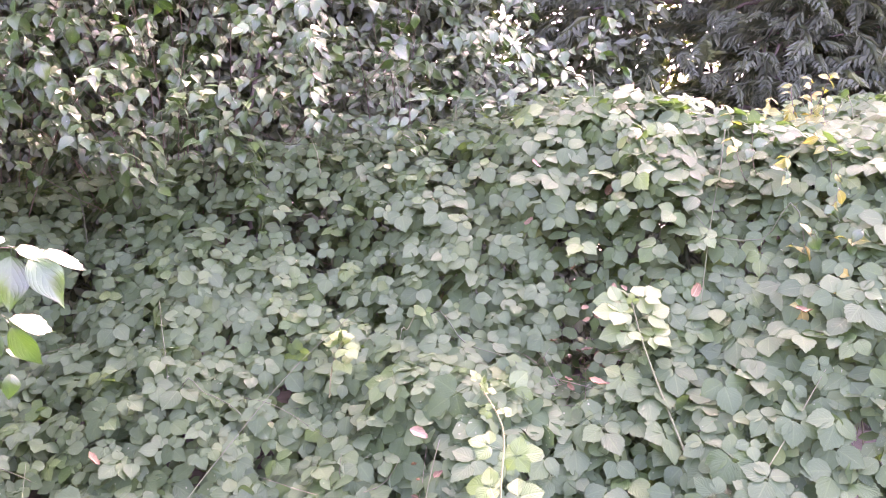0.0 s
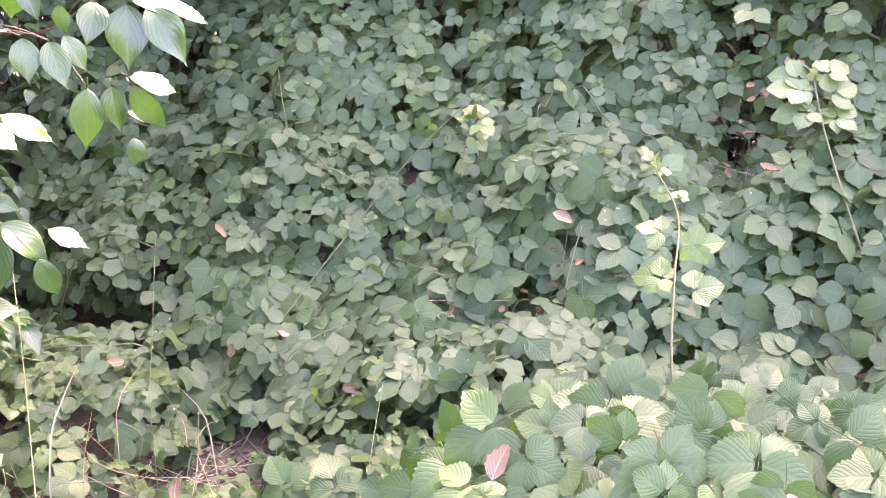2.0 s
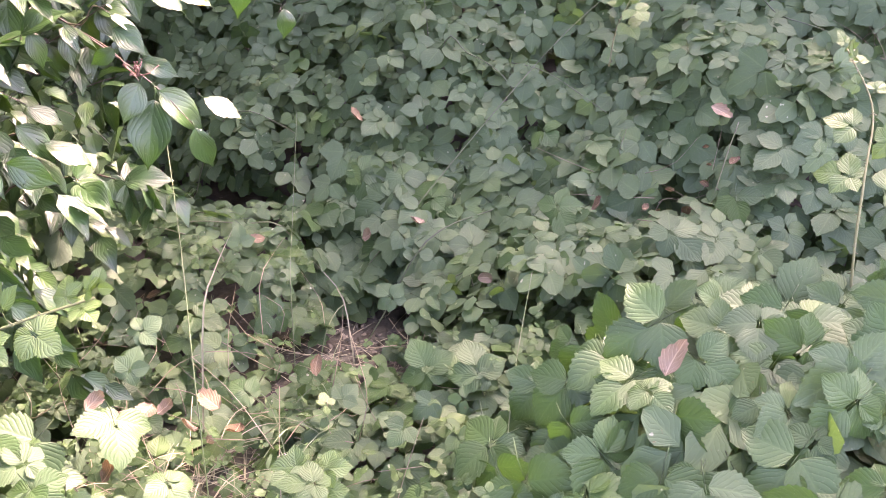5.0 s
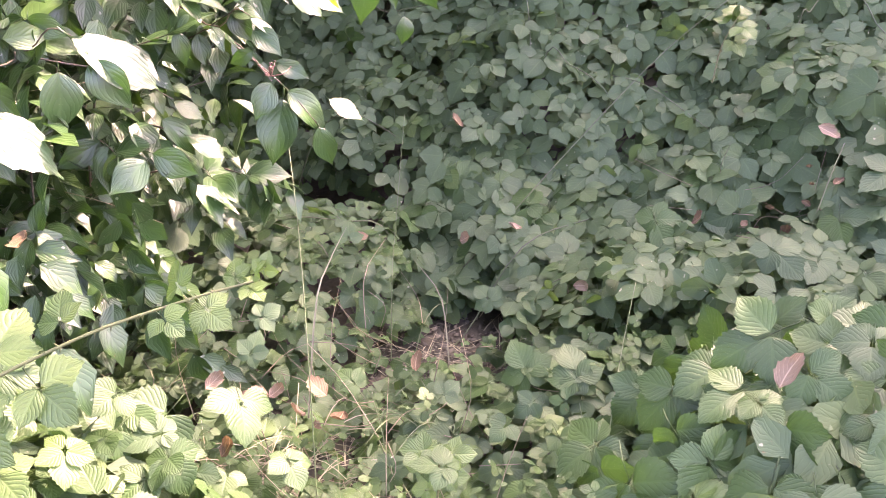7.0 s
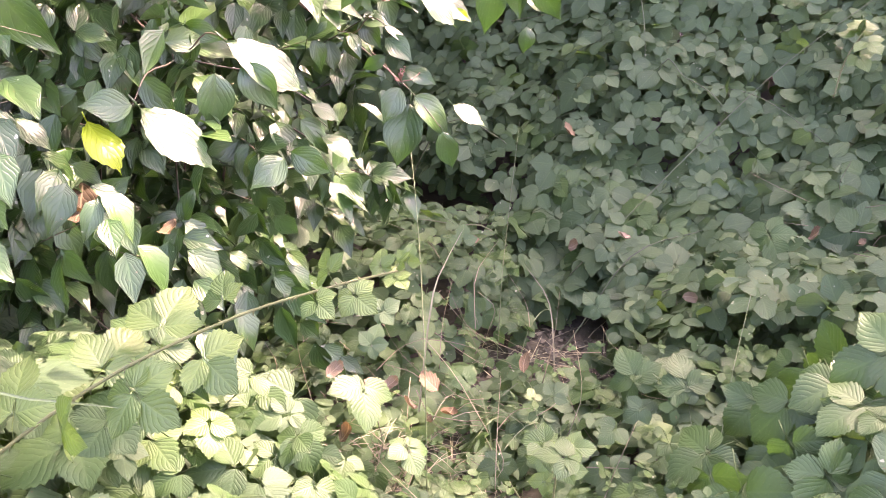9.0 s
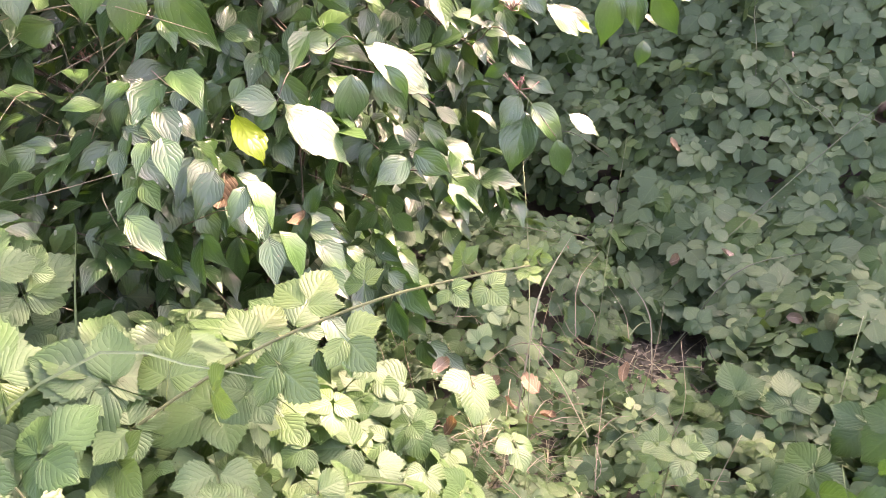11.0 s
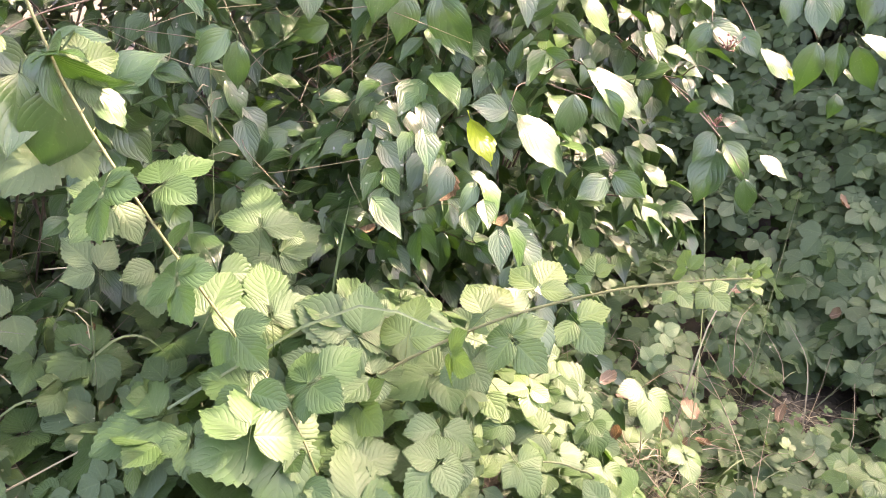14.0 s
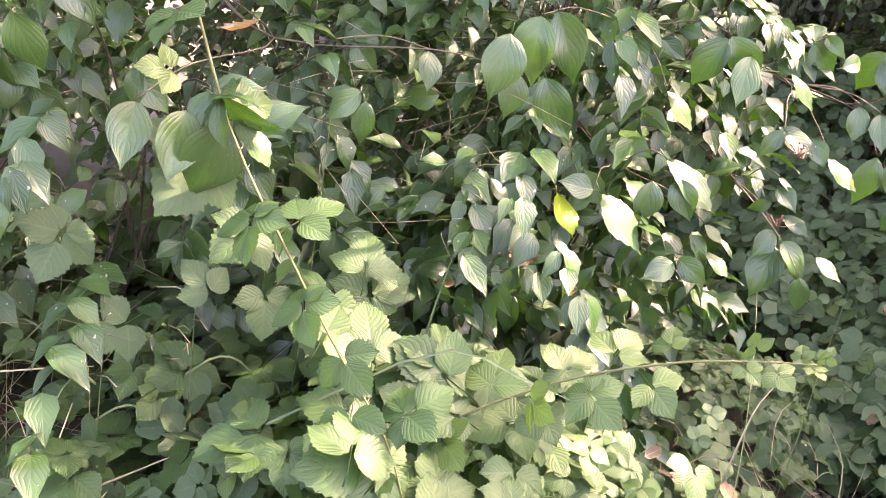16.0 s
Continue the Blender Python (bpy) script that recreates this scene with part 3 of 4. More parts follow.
# pale leaves that catch the sun beside the clearing
for x, y, z, k in ((-0.995, 1.2, 0.37, 0.075), (-1.02, 1.24, 0.34, 0.05), (-0.57, 0.96, 0.545, 0.035), (-0.6, 0.98, 0.53, 0.03), (-1.12, 1.05, 0.45, 0.05), (-0.88, 1.15, 0.32, 0.045)):
    a = Vector((x, y, z))
    nrm = (Vector((-0.38, 0.0, 1.2)) - a).normalized() + SUN_DIR
    part("leaf", random.choice(MESH["fine", "bramble_leaf_fresh"]), sunlit_bush, leaf_pose(a, nrm, Vector((random.gauss(0, 1), -0.5, -0.2)), k) @ Matrix.Translation((0, -0.8, 0)))

# brambles under the dogwoods
side_top = mound(-2.1, 0.35, 0.75, 0.75, 0.36, 41.0)
bramble_bush((-2.8, -1.5, -0.3, 1.1), side_top, 85, 50, 0.066, "thin bramble bush in flecked shade among dry stalks", True, None, (("bramble_leaf", 0.1), ("bramble_leaf_fresh", 0.9)), 4, face=0.4)
bramble_bush((-3.3, -2.1, -0.7, 1.2), mound(-2.7, 0.25, 0.75, 1.0, 0.4, 51.0), 25, 420, 0.07, "shaded bramble bush behind dry stalks", False, canes=2)
left_top = mound(-2.3, 1.75, 0.85, 1.2, 0.62, 31.0)
for x0, x1, y0, y1, k in ((-3.0, -1.35, 0.0, 0.9, 45), (-3.0, -1.35, 0.9, 1.6, 100), (-3.0, -1.35, 1.6, 2.7, 110)):
    bramble_bush((x0, x1, y0, y1), left_top, k, k * 3, 0.075, "bramble bush in the shade of the dogwoods", False, None, (("bramble_leaf", 0.8), ("bramble_leaf_fresh", 0.2)), 3, face=0.4)


# ---- long shoots ----
def shoot(points, radius, label, leaf_spots, material=CANE_GREEN, size=0.055, mat="bramble_shoot_leaf", tip=True, prickles=50, hang=-0.25):
    base = points[0]
    ob = thing("bramble_shoot", base, label, "bramble shoot", "long bramble shoots")
    cane = part("cane", cane_mesh(points, radius, radius * 0.45, prickles, material, 26), ob)
    line = smooth_line(points, 60)
    for s, side, k in leaf_spots:
        i = min(59, int(s * 60))
        p, d = line[i], (line[i + 1] - line[i]).normalized()
        across = d.cross(Vector((0, 0, 1))).normalized()
        way = across * side + d * 0.5 + Vector((0, 0, hang))
        nrm = Vector((0, -0.6, 0.6)) + jitter(0.2)
        part("leaf", random.choice(MESH["fine", mat]), cane, leaf_pose(p, nrm, way, size * k))
    if tip:
        p, d = line[-1], (line[-1] - line[-3]).normalized()
        for k in range(3):
            part("leaf", random.choice(MESH["fine", "bramble_shoot_leaf"]), cane, leaf_pose(p - d * 0.012 * k, Vector((0, -0.6, 0.5)) + jitter(0.5), d + jitter(0.4), size * 0.4))
    return ob


shoot([(-1.5, 0.35, 0.08), (-1.33, 0.47, 0.3), (-1.19, 0.57, 0.52), (-1.06, 0.69, 0.65), (-0.93, 0.785, 0.728), (-0.84, 0.857, 0.759), (-0.765, 0.91, 0.778)], 0.0029, "long prickly green bramble shoot arching into the sun",
      [(0.36, 1, 1.3), (0.42, -1, 1.35), (0.47, 1, 1.2), (0.5, -1, 1.3), (0.54, 1, 1.25), (0.58, -1, 1.3), (0.63, 1, 1.15), (0.68, -1, 0.8), (0.8, 1, 0.6), (0.85, -1, 0.75), (0.88, 1, 0.7), (0.95, -1, 0.5), (0.97, 1, 0.5)], size=0.046, prickles=90)
hanging_shoot = shoot([(-1.95, 0.1, 0.05), (-1.85, 0.12, 1.3), (-1.6, 0.26, 1.22), (-1.43, 0.32, 0.94), (-1.32, 0.36, 0.8), (-1.25, 0.42, 0.67), (-1.14, 0.45, 0.56), (-1.06, 0.47, 0.4)], 0.0027, "prickly bramble shoot hanging over the sunlit bush",
      [(0.35, 1, 1.3), (0.42, -1, 1.3), (0.5, 1, 1.3), (0.56, -1, 1.35), (0.63, 1, 1.2), (0.7, -1, 1.3), (0.78, 1, 1.3), (0.84, -1, 1.4), (0.9, 1, 1.2), (0.96, -1, 1.2)], size=0.047, mat="bramble_leaf_fresh")
for x0, y0, z0, x1, y1, z1 in ((-1.424, 0.360, 0.781, -1.434, 0.307, 0.733), (-1.458, 0.349, 0.951, -1.475, 0.309, 0.929), (-1.457, 0.356, 0.963, -1.437, 0.395, 0.984), (-1.529, 0.273, 0.997, -1.545, 0.233, 0.986)):
    standing_leaves(hanging_shoot, [(x0, y0, z0, x1, y1, z1)], ("bramble_leaf_fresh", "bramble_shoot_leaf"), 1.0)
shoot([(0.16, 1.62, 0.2), (0.12, 1.68, 0.55), (0.12, 1.74, 0.7), (0.13, 1.83, 0.8), (0.08, 1.88, 0.89)], 0.003, "upright pale green bramble shoot above the bank",
      [(0.45, 1, 1.0), (0.5, -1, 1.0), (0.62, 1, 0.95), (0.66, -1, 0.9), (0.8, 1, 0.45), (0.86, -1, 0.4), (0.93, 1, 0.4)], size=0.052)
shoot([(-0.62, 1.12, 0.1), (-0.61, 1.08, 0.35), (-0.59, 1.02, 0.52)], 0.0026, "short bramble shoot with small bright leaves",
      [(0.7, 1, 0.8), (0.8, -1, 0.9), (0.9, 1, 0.9), (0.97, -1, 1.0), (0.99, 1, 1.0)], size=0.03)
shoot([(0.75, 2.35, 0.4), (0.62, 2.55, 0.8), (0.58, 2.64, 0.98)], 0.004, "pale green bramble shoot in the bank",
      [(0.6, 1, 1.1), (0.7, -1, 1.2), (0.8, 1, 1.2), (0.88, -1, 1.2), (0.95, 1, 1.1), (0.98, -1, 1.1)], size=0.062, mat="pale_leaf", material=CANE)
shoot([(-0.36, 2.68, 0.66), (-0.35, 2.69, 0.76), (-0.32, 2.7, 0.84)], 0.0025, "young bramble shoot with yellow green leaves in the bank",
      [(0.7, 1, 0.8), (0.8, -1, 0.9), (0.9, 1, 0.9), (0.97, -1, 0.8)], size=0.06)
for pts in ([(-0.95, 2.3, 0.15), (-0.7, 2.6, 0.48), (-0.5, 2.82, 0.72), (-0.3, 3.0, 0.9)], [(-0.75, 2.95, 0.6), (-0.55, 2.75, 0.62), (-0.35, 2.6, 0.55)], [(0.25, 3.05, 1.05), (0.34, 3.12, 1.25), (0.38, 3.16, 1.38)], [(0.75, 2.9, 0.9), (0.78, 3.0, 1.1), (0.76, 3.05, 1.28)]):
    shoot(pts, 0.0018, "thin bare bramble cane trailing over the bank", [(0.4, 1, 0.7), (0.8, -1, 0.6)], CANE, tip=False, mat="bramble_leaf", size=0.05, prickles=20)


# ---- dogwood ----
def dogwood(base, tips, label, leaf=0.085, deep=0, box=None, group="dogwood shrubs", mats=("dogwood_leaf",), pairs=6, thick=0.0045):
    base = Vector((base[0], base[1], ground_z(base[0], base[1])))
    shrub = thing("dogwood_shrub", base, label, "shrub", group)
    for tip in tips:
        tip = Vector(tip)
        start = base + jitter(0.06)
        start.z = base.z - 0.02
        lift = 0.35 + 0.3 * random.random()
        mid = start.lerp(tip, 0.45) + Vector((0, 0, lift * (0.4 + 0.3 * tip.z)))
        near = start.lerp(tip, 0.8) + Vector((0, 0, 0.13)) + jitter(0.03)
        line = smooth_line([start, mid, near, tip], 24)
        g = Geo()
        g.add(*tube(line, [thick * (1 - 0.7 * i / 24) for i in range(25)], 5))
        branch = part("branch", g.mesh("branch", TWIG), shrub)
        for k in range(pairs):
            i = 24 - int(k * 1.6)
            p, d = line[i], (line[min(24, i + 1)] - line[i - 1]).normalized()
            turn = (k % 2) * 90 + random.uniform(-20, 20)
            across = Matrix.Rotation(radians(turn), 3, d) @ d.cross(Vector((0, 0, 1))).normalized()
            for s in (-1, 1):
                if random.random() < 0.12:
                    continue
                way = across * s * 0.8 + d * (0.9 if k == 0 else 0.5) + Vector((0, 0, -0.55)) + jitter(0.15)
                nrm = Vector((0.15, -0.58, 0.5)) + across * s * 0.35 + jitter(0.33)
                sz = leaf * random.uniform(0.7, 1.12) * (0.75 if k == 0 else 1)
                part("leaf", random.choice(MESH["oval", random.choice(mats)]), branch, leaf_pose(p, nrm, way, sz))
    if deep:
        g = Geo()
        x0, x1, y0, y1, z0, z1 = box
        for k in range(deep // 14):
            c = Vector((random.uniform(x0, x1), random.uniform(y0, y1), random.uniform(z0, z1)))
            d = Vector((random.gauss(0.1, 0.7), -0.5 + random.gauss(0, 0.4), random.gauss(-0.1, 0.25))).normalized()
            across = d.cross(Vector((0, 0, 1))).normalized()
            face = Vector((0.1, -0.45, 0.75)) + jitter(0.3)
            for q in range(14):
                t, side = q // 2 / 6, 1 if q % 2 else -1
                p = c + d * (t * 0.3) - Vector((0, 0, 0.09 * t * t)) + jitter(0.012)
                way = across * side * (0.9 - 0.5 * t) + d * (0.5 + 0.5 * t) + Vector((0, 0, -0.45)) + jitter(0.15)
                g.add(*random.choice(OVAL_PLAIN), leaf_pose(p, face + across * side * 0.2 + jitter(0.18), way, leaf * random.uniform(0.6, 1.0)))
        tagged(part("inner_foliage", g.mesh("inner_foliage", DOGWOOD), shrub), "dim leaves crowding the inside of the shrub", kind="stuff")
    return shrub


def berries(place, label):
    ob = thing("berry_cluster", place, label, "berries", "dogwood berry stalks")
    p = Vector(place)
    for k in range(12):
        g = Geo()
        e = p + Vector((random.gauss(0, 0.014), random.gauss(0, 0.014), random.uniform(0.004, 0.03)))
        g.add(*tube([p, p.lerp(e, 0.5) + jitter(0.003), e], (0.0012, 0.0009, 0.0009), 4))
        stalk_part = part("stalk", g.mesh("stalk", BERRY), ob)
        bm = bmesh.new()
        bmesh.ops.create_icosphere(bm, subdivisions=1, radius=random.uniform(0.0018, 0.003), matrix=Matrix.Translation(e))
        g = Geo()
        g.add([v.co[:] for v in bm.verts], [[v.index for v in f.verts] for f in bm.faces], [(0, 0)] * len(bm.verts))
        bm.free()
        part("berry", g.mesh("berry", BERRY), stalk_part)


# the last ten tips are unseen, added overhead to cast shade on the bushes
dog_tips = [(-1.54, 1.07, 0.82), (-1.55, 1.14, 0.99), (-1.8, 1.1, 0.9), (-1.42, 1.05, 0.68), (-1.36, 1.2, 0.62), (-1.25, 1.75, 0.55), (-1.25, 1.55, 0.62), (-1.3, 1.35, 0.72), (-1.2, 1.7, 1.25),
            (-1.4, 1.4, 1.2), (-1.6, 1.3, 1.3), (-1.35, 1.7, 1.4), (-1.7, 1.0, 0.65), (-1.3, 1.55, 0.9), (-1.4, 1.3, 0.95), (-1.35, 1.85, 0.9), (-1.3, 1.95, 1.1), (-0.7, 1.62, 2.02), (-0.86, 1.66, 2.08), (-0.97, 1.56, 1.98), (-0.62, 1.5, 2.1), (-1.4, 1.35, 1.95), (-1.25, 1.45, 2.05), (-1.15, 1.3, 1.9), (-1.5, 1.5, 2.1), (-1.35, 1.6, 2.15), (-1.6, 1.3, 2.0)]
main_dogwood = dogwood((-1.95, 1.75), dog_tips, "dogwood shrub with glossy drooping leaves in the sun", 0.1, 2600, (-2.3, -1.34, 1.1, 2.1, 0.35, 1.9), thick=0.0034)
side_dogwood = dogwood((-2.55, 0.85), [(-1.43, 0.3, 0.98), (-1.5, 0.42, 0.92), (-1.62, 0.5, 0.85), (-1.75, 0.55, 0.75), (-1.85, 0.4, 0.95), (-1.9, 0.7, 0.8), (-1.7, 0.75, 1.05), (-1.6, 0.62, 1.25), (-1.85, 0.85, 1.3), (-2.0, 0.45, 1.2), (-1.8, 0.2, 1.1), (-1.75, 0.9, 0.6),
        (-1.67, 0.59, 0.9), (-1.79, 0.81, 0.76), (-1.62, 0.6, 0.6), (-1.52, 0.7, 0.7), (-1.8, 0.5, 0.62), (-1.95, 0.2, 0.95), (-1.78, 0.94, 0.9), (-1.5, 0.9, 0.62), (-1.38, 1.12, 0.58)],
        "dogwood shrub with large pointed leaves half in sun", 0.1, 2000, (-2.7, -1.8, 0.0, 1.3, 0.3, 1.6), thick=0.0034)
dogwood((-1.95, 1.5), [(-1.5, 1.15, 0.95), (-1.6, 1.05, 0.75), (-1.48, 1.3, 0.75), (-1.62, 1.2, 1.15), (-1.45, 1.45, 0.95), (-1.55, 1.0, 0.55)], "low dogwood shrub filling the shade under the branches", 0.09, 1300, (-1.85, -1.42, 0.95, 1.65, 0.35, 1.4), thick=0.0026)
# added crown above the view, placed along the sun's path to darken the side brambles
crown_rnd = random.Random(3)
dogwood((-2.35, 2.0), [(crown_rnd.uniform(-1.7, -0.9), crown_rnd.uniform(1.1, 1.6), crown_rnd.uniform(1.8, 2.25)) for k in range(24)] + [(crown_rnd.uniform(-2.05, -1.5), crown_rnd.uniform(0.9, 1.35), crown_rnd.uniform(1.9, 2.2)) for k in range(5)], "unseen dogwood crown added to shade the brambles below", 0.1, 1500, (-1.95, -1.15, 0.95, 1.45, 1.9, 2.3), thick=0.0024, pairs=5)
for cx, cy, h in ((-2.7, -0.75, 1.7), (-2.9, 0.4, 1.9), (-3.0, 1.6, 2.1), (-2.6, 2.6, 2.0)):
    tips = [(cx + random.uniform(-0.1, 0.75), cy + random.uniform(-0.7, 0.7), random.uniform(0.3, h)) for k in range(12)]
    dogwood((cx - 0.2, cy), tips, "shaded dogwood shrub behind the sunlit branches", 0.085, 2600, (cx - 0.6, cx + 0.5, cy - 0.9, cy + 0.9, 0.05, h + 0.3), pairs=4, thick=0.003)
for cx, cy, h, k in ((-2.2, 3.8, 2.8, 30), (-1.2, 3.9, 2.9, 34), (-0.2, 4.2, 2.55, 30)):
    tips = [(cx + random.gauss(0, 0.5), cy - random.uniform(0.1, 0.75), random.uniform(1.0 if cx > -0.5 else 1.35, h)) for j in range(k)]
    dogwood((cx, cy + 0.3), tips, "dogwood shrub with pointed leaves behind the bank", 0.085, 3000, (cx - 0.7, cx + 0.7, cy - 0.7, cy + 0.5, 0.7 if cx > -0.5 else 1.5, h + 0.4), pairs=4, thick=0.0025)
for p in ((-1.14, 1.61, 0.82), (-1.08, 1.43, 1.0), (-1.75, 1.05, 0.88)):
    berries(p, "small reddish brown dogwood berry stalks")


def branch_leaves(shrub, start, rows):
    """Leaves from base to tip on a twig that starts at start; g: face tilted to mirror the sun, l: lime green with
    backlight in its base colour, n: plain.
    """
    mid = Vector((0, 0, 0))
    for x0, y0, z0, x1, y1, z1, kind in rows:
        a, b = Vector((x0, y0, z0)), Vector((x1, y1, z1))
        way = b - a
        to_path = (Vector((-0.38, 0.0, 1.2)) - a).normalized()
        if kind == "g":
            nrm = (to_path + SUN_DIR).normalized() + jitter(0.05)
        else:
            nrm = to_path * 0.8 + Vector((0, 0, 0.15)) + jitter(0.25)
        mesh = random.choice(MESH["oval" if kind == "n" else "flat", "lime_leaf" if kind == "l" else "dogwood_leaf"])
        part("leaf", mesh, shrub, leaf_pose(a, nrm, way, way.length * 1.06), "lime green leaf with backlight put into its colour" if kind == "l" else "")
        mid += a / len(rows)
    bases = sorted((Vector(r[:3]) for r in rows), key=lambda q: (q - Vector(start)).length)
    for q in bases[::4]:
        g = Geo()
        hub = Vector(start).lerp(mid, 0.6)
        g.add(*tube(smooth_line([start, hub, q.lerp(hub, 0.35) + Vector((0, 0, 0.02)), q + Vector((0, 0, 0.004))], 12), [0.002 - 0.0011 * k / 12 for k in range(13)], 5))
        part("twig", g.mesh("twig", TWIG), shrub)


branch_leaves(main_dogwood, (-1.7, 1.4, 1.0), [
    (-1.270, 1.038, 0.876, -1.174, 1.079, 0.787, 'g'),
    (-1.255, 1.228, 0.944, -1.134, 1.289, 0.893, 'g'),
    (-1.223, 1.230, 0.914, -1.177, 1.239, 0.837, 'n'),
    (-1.250, 1.186, 0.902, -1.238, 1.169, 0.812, 'n'),
    (-1.340, 1.001, 0.854, -1.308, 0.997, 0.768, 'l'),
    (-1.292, 1.046, 0.871, -1.320, 1.009, 0.827, 'n'),
    (-1.293, 1.046, 0.875, -1.348, 0.998, 0.870, 'n'),
    (-1.224, 1.417, 0.807, -1.173, 1.436, 0.780, 'g'),
    (-1.238, 1.401, 0.778, -1.172, 1.422, 0.730, 'n'),
    (-1.202, 1.413, 0.749, -1.135, 1.439, 0.723, 'g'),
    (-1.231, 1.355, 0.730, -1.163, 1.380, 0.694, 'n'),
    (-1.228, 1.330, 0.724, -1.272, 1.284, 0.671, 'n'),
])
branch_leaves(main_dogwood, (-1.6, 1.75, 1.0), [
    (-1.150, 1.669, 0.761, -1.153, 1.631, 0.634, 'n'),
    (-1.142, 1.676, 0.777, -1.052, 1.694, 0.710, 'n'),
    (-1.067, 1.703, 0.763, -0.996, 1.719, 0.727, 'g'),
    (-1.080, 1.683, 0.708, -1.044, 1.671, 0.622, 'n'),
    (-1.142, 1.635, 0.842, -1.083, 1.652, 0.807, 'n'),
    (-1.148, 1.624, 0.803, -1.177, 1.594, 0.736, 'n'),
    (-1.159, 1.585, 0.907, -1.107, 1.599, 0.862, 'n'),
    (-1.157, 1.579, 0.873, -1.199, 1.554, 0.843, 'n'),
    (-1.163, 1.587, 0.930, -1.115, 1.603, 0.901, 'g'),
])
branch_leaves(main_dogwood, (-1.5, 1.95, 1.15), [
    (-0.968, 1.938, 1.185, -0.869, 1.983, 1.198, 'g'),
    (-0.916, 1.962, 1.178, -0.831, 1.995, 1.137, 'g'),
    (-0.974, 1.935, 1.170, -0.974, 1.923, 1.045, 'n'),
    (-0.932, 1.954, 1.166, -0.881, 1.965, 1.045, 'n'),
    (-1.025, 1.910, 1.174, -1.043, 1.893, 1.084, 'n'),
    (-0.983, 1.932, 1.203, -1.030, 1.909, 1.208, 'g'),
    (-0.986, 1.937, 1.026, -0.893, 1.978, 1.013, 'g'),
    (-1.031, 1.945, 1.005, -1.021, 1.935, 0.911, 'n'),
    (-0.994, 1.964, 1.003, -0.940, 1.971, 0.899, 'n'),
    (-1.073, 1.923, 1.001, -1.077, 1.896, 0.872, 'n'),
    (-1.025, 1.996, 0.946, -1.000, 2.001, 0.913, 'g'),
    (-1.024, 2.007, 0.884, -1.019, 1.995, 0.820, 'n'),
])
branch_leaves(main_dogwood, (-1.55, 1.75, 1.2), [
    (-1.070, 1.750, 1.241, -0.984, 1.798, 1.239, 'g'),
    (-1.078, 1.745, 1.241, -1.119, 1.715, 1.145, 'n'),
    (-1.075, 1.747, 1.225, -1.052, 1.755, 1.143, 'n'),
    (-1.035, 1.791, 1.174, -1.037, 1.785, 1.115, 'n'),
    (-1.095, 1.751, 1.115, -1.087, 1.746, 1.035, 'n'),
    (-1.056, 1.774, 1.108, -1.034, 1.774, 1.018, 'n'),
    (-1.033, 1.788, 1.118, -1.001, 1.798, 1.052, 'n'),
    (-1.101, 1.658, 0.989, -1.026, 1.692, 0.928, 'g'),
    (-1.058, 1.679, 0.959, -1.032, 1.690, 0.935, 'l'),
    (-1.127, 1.452, 1.042, -1.071, 1.473, 1.005, 'n'),
    (-1.047, 1.505, 1.008, -0.983, 1.523, 0.955, 'g'),
    (-1.131, 1.450, 1.042, -1.162, 1.427, 0.979, 'n'),
    (-1.086, 1.492, 1.035, -1.043, 1.504, 0.987, 'n'),
])
branch_leaves(side_dogwood, (-2.0, 1.0, 0.9), [
    (-1.673, 1.023, 0.835, -1.715, 0.955, 0.786, 'n'),
    (-1.670, 1.027, 0.836, -1.675, 0.994, 0.764, 'n'),
    (-1.656, 1.043, 0.836, -1.623, 1.047, 0.747, 'n'),
    (-1.547, 1.012, 0.843, -1.523, 1.007, 0.760, 'g'),
    (-1.527, 1.028, 0.829, -1.489, 1.044, 0.769, 'g'),
    (-1.655, 1.049, 0.852, -1.599, 1.117, 0.881, 'n'),
    (-1.471, 1.053, 0.680, -1.497, 0.999, 0.622, 'n'),
    (-1.438, 1.072, 0.656, -1.439, 1.044, 0.602, 'n'),
    (-1.406, 1.101, 0.657, -1.372, 1.097, 0.591, 'n'),
    (-1.513, 1.043, 0.683, -1.540, 0.996, 0.642, 'n'),
    (-1.743, 0.940, 0.719, -1.702, 0.972, 0.676, 'n'),
])
branch_leaves(side_dogwood, (-2.0, 0.6, 1.1), [
    (-1.492, 0.601, 0.993, -1.514, 0.547, 0.943, 'n'),
    (-1.484, 0.609, 0.979, -1.473, 0.598, 0.903, 'n'),
    (-1.342, 0.883, 1.068, -1.292, 0.910, 0.964, 'n'),
    (-1.377, 0.846, 1.065, -1.370, 0.839, 0.983, 'n'),
    (-1.558, 0.856, 0.988, -1.598, 0.797, 0.960, 'n'),
    (-1.515, 0.762, 1.069, -1.510, 0.754, 0.996, 'n'),
    (-1.527, 0.309, 0.941, -1.519, 0.277, 0.839, 'n'),
    (-1.579, 0.259, 0.939, -1.564, 0.236, 0.835, 'n'),
    (-1.480, 0.345, 0.938, -1.470, 0.302, 0.811, 'n'),
    (-1.470, 0.362, 0.945, -1.428, 0.397, 0.882, 'g'),
    (-1.549, 0.072, 1.048, -1.524, 0.101, 0.965, 'n'),
])
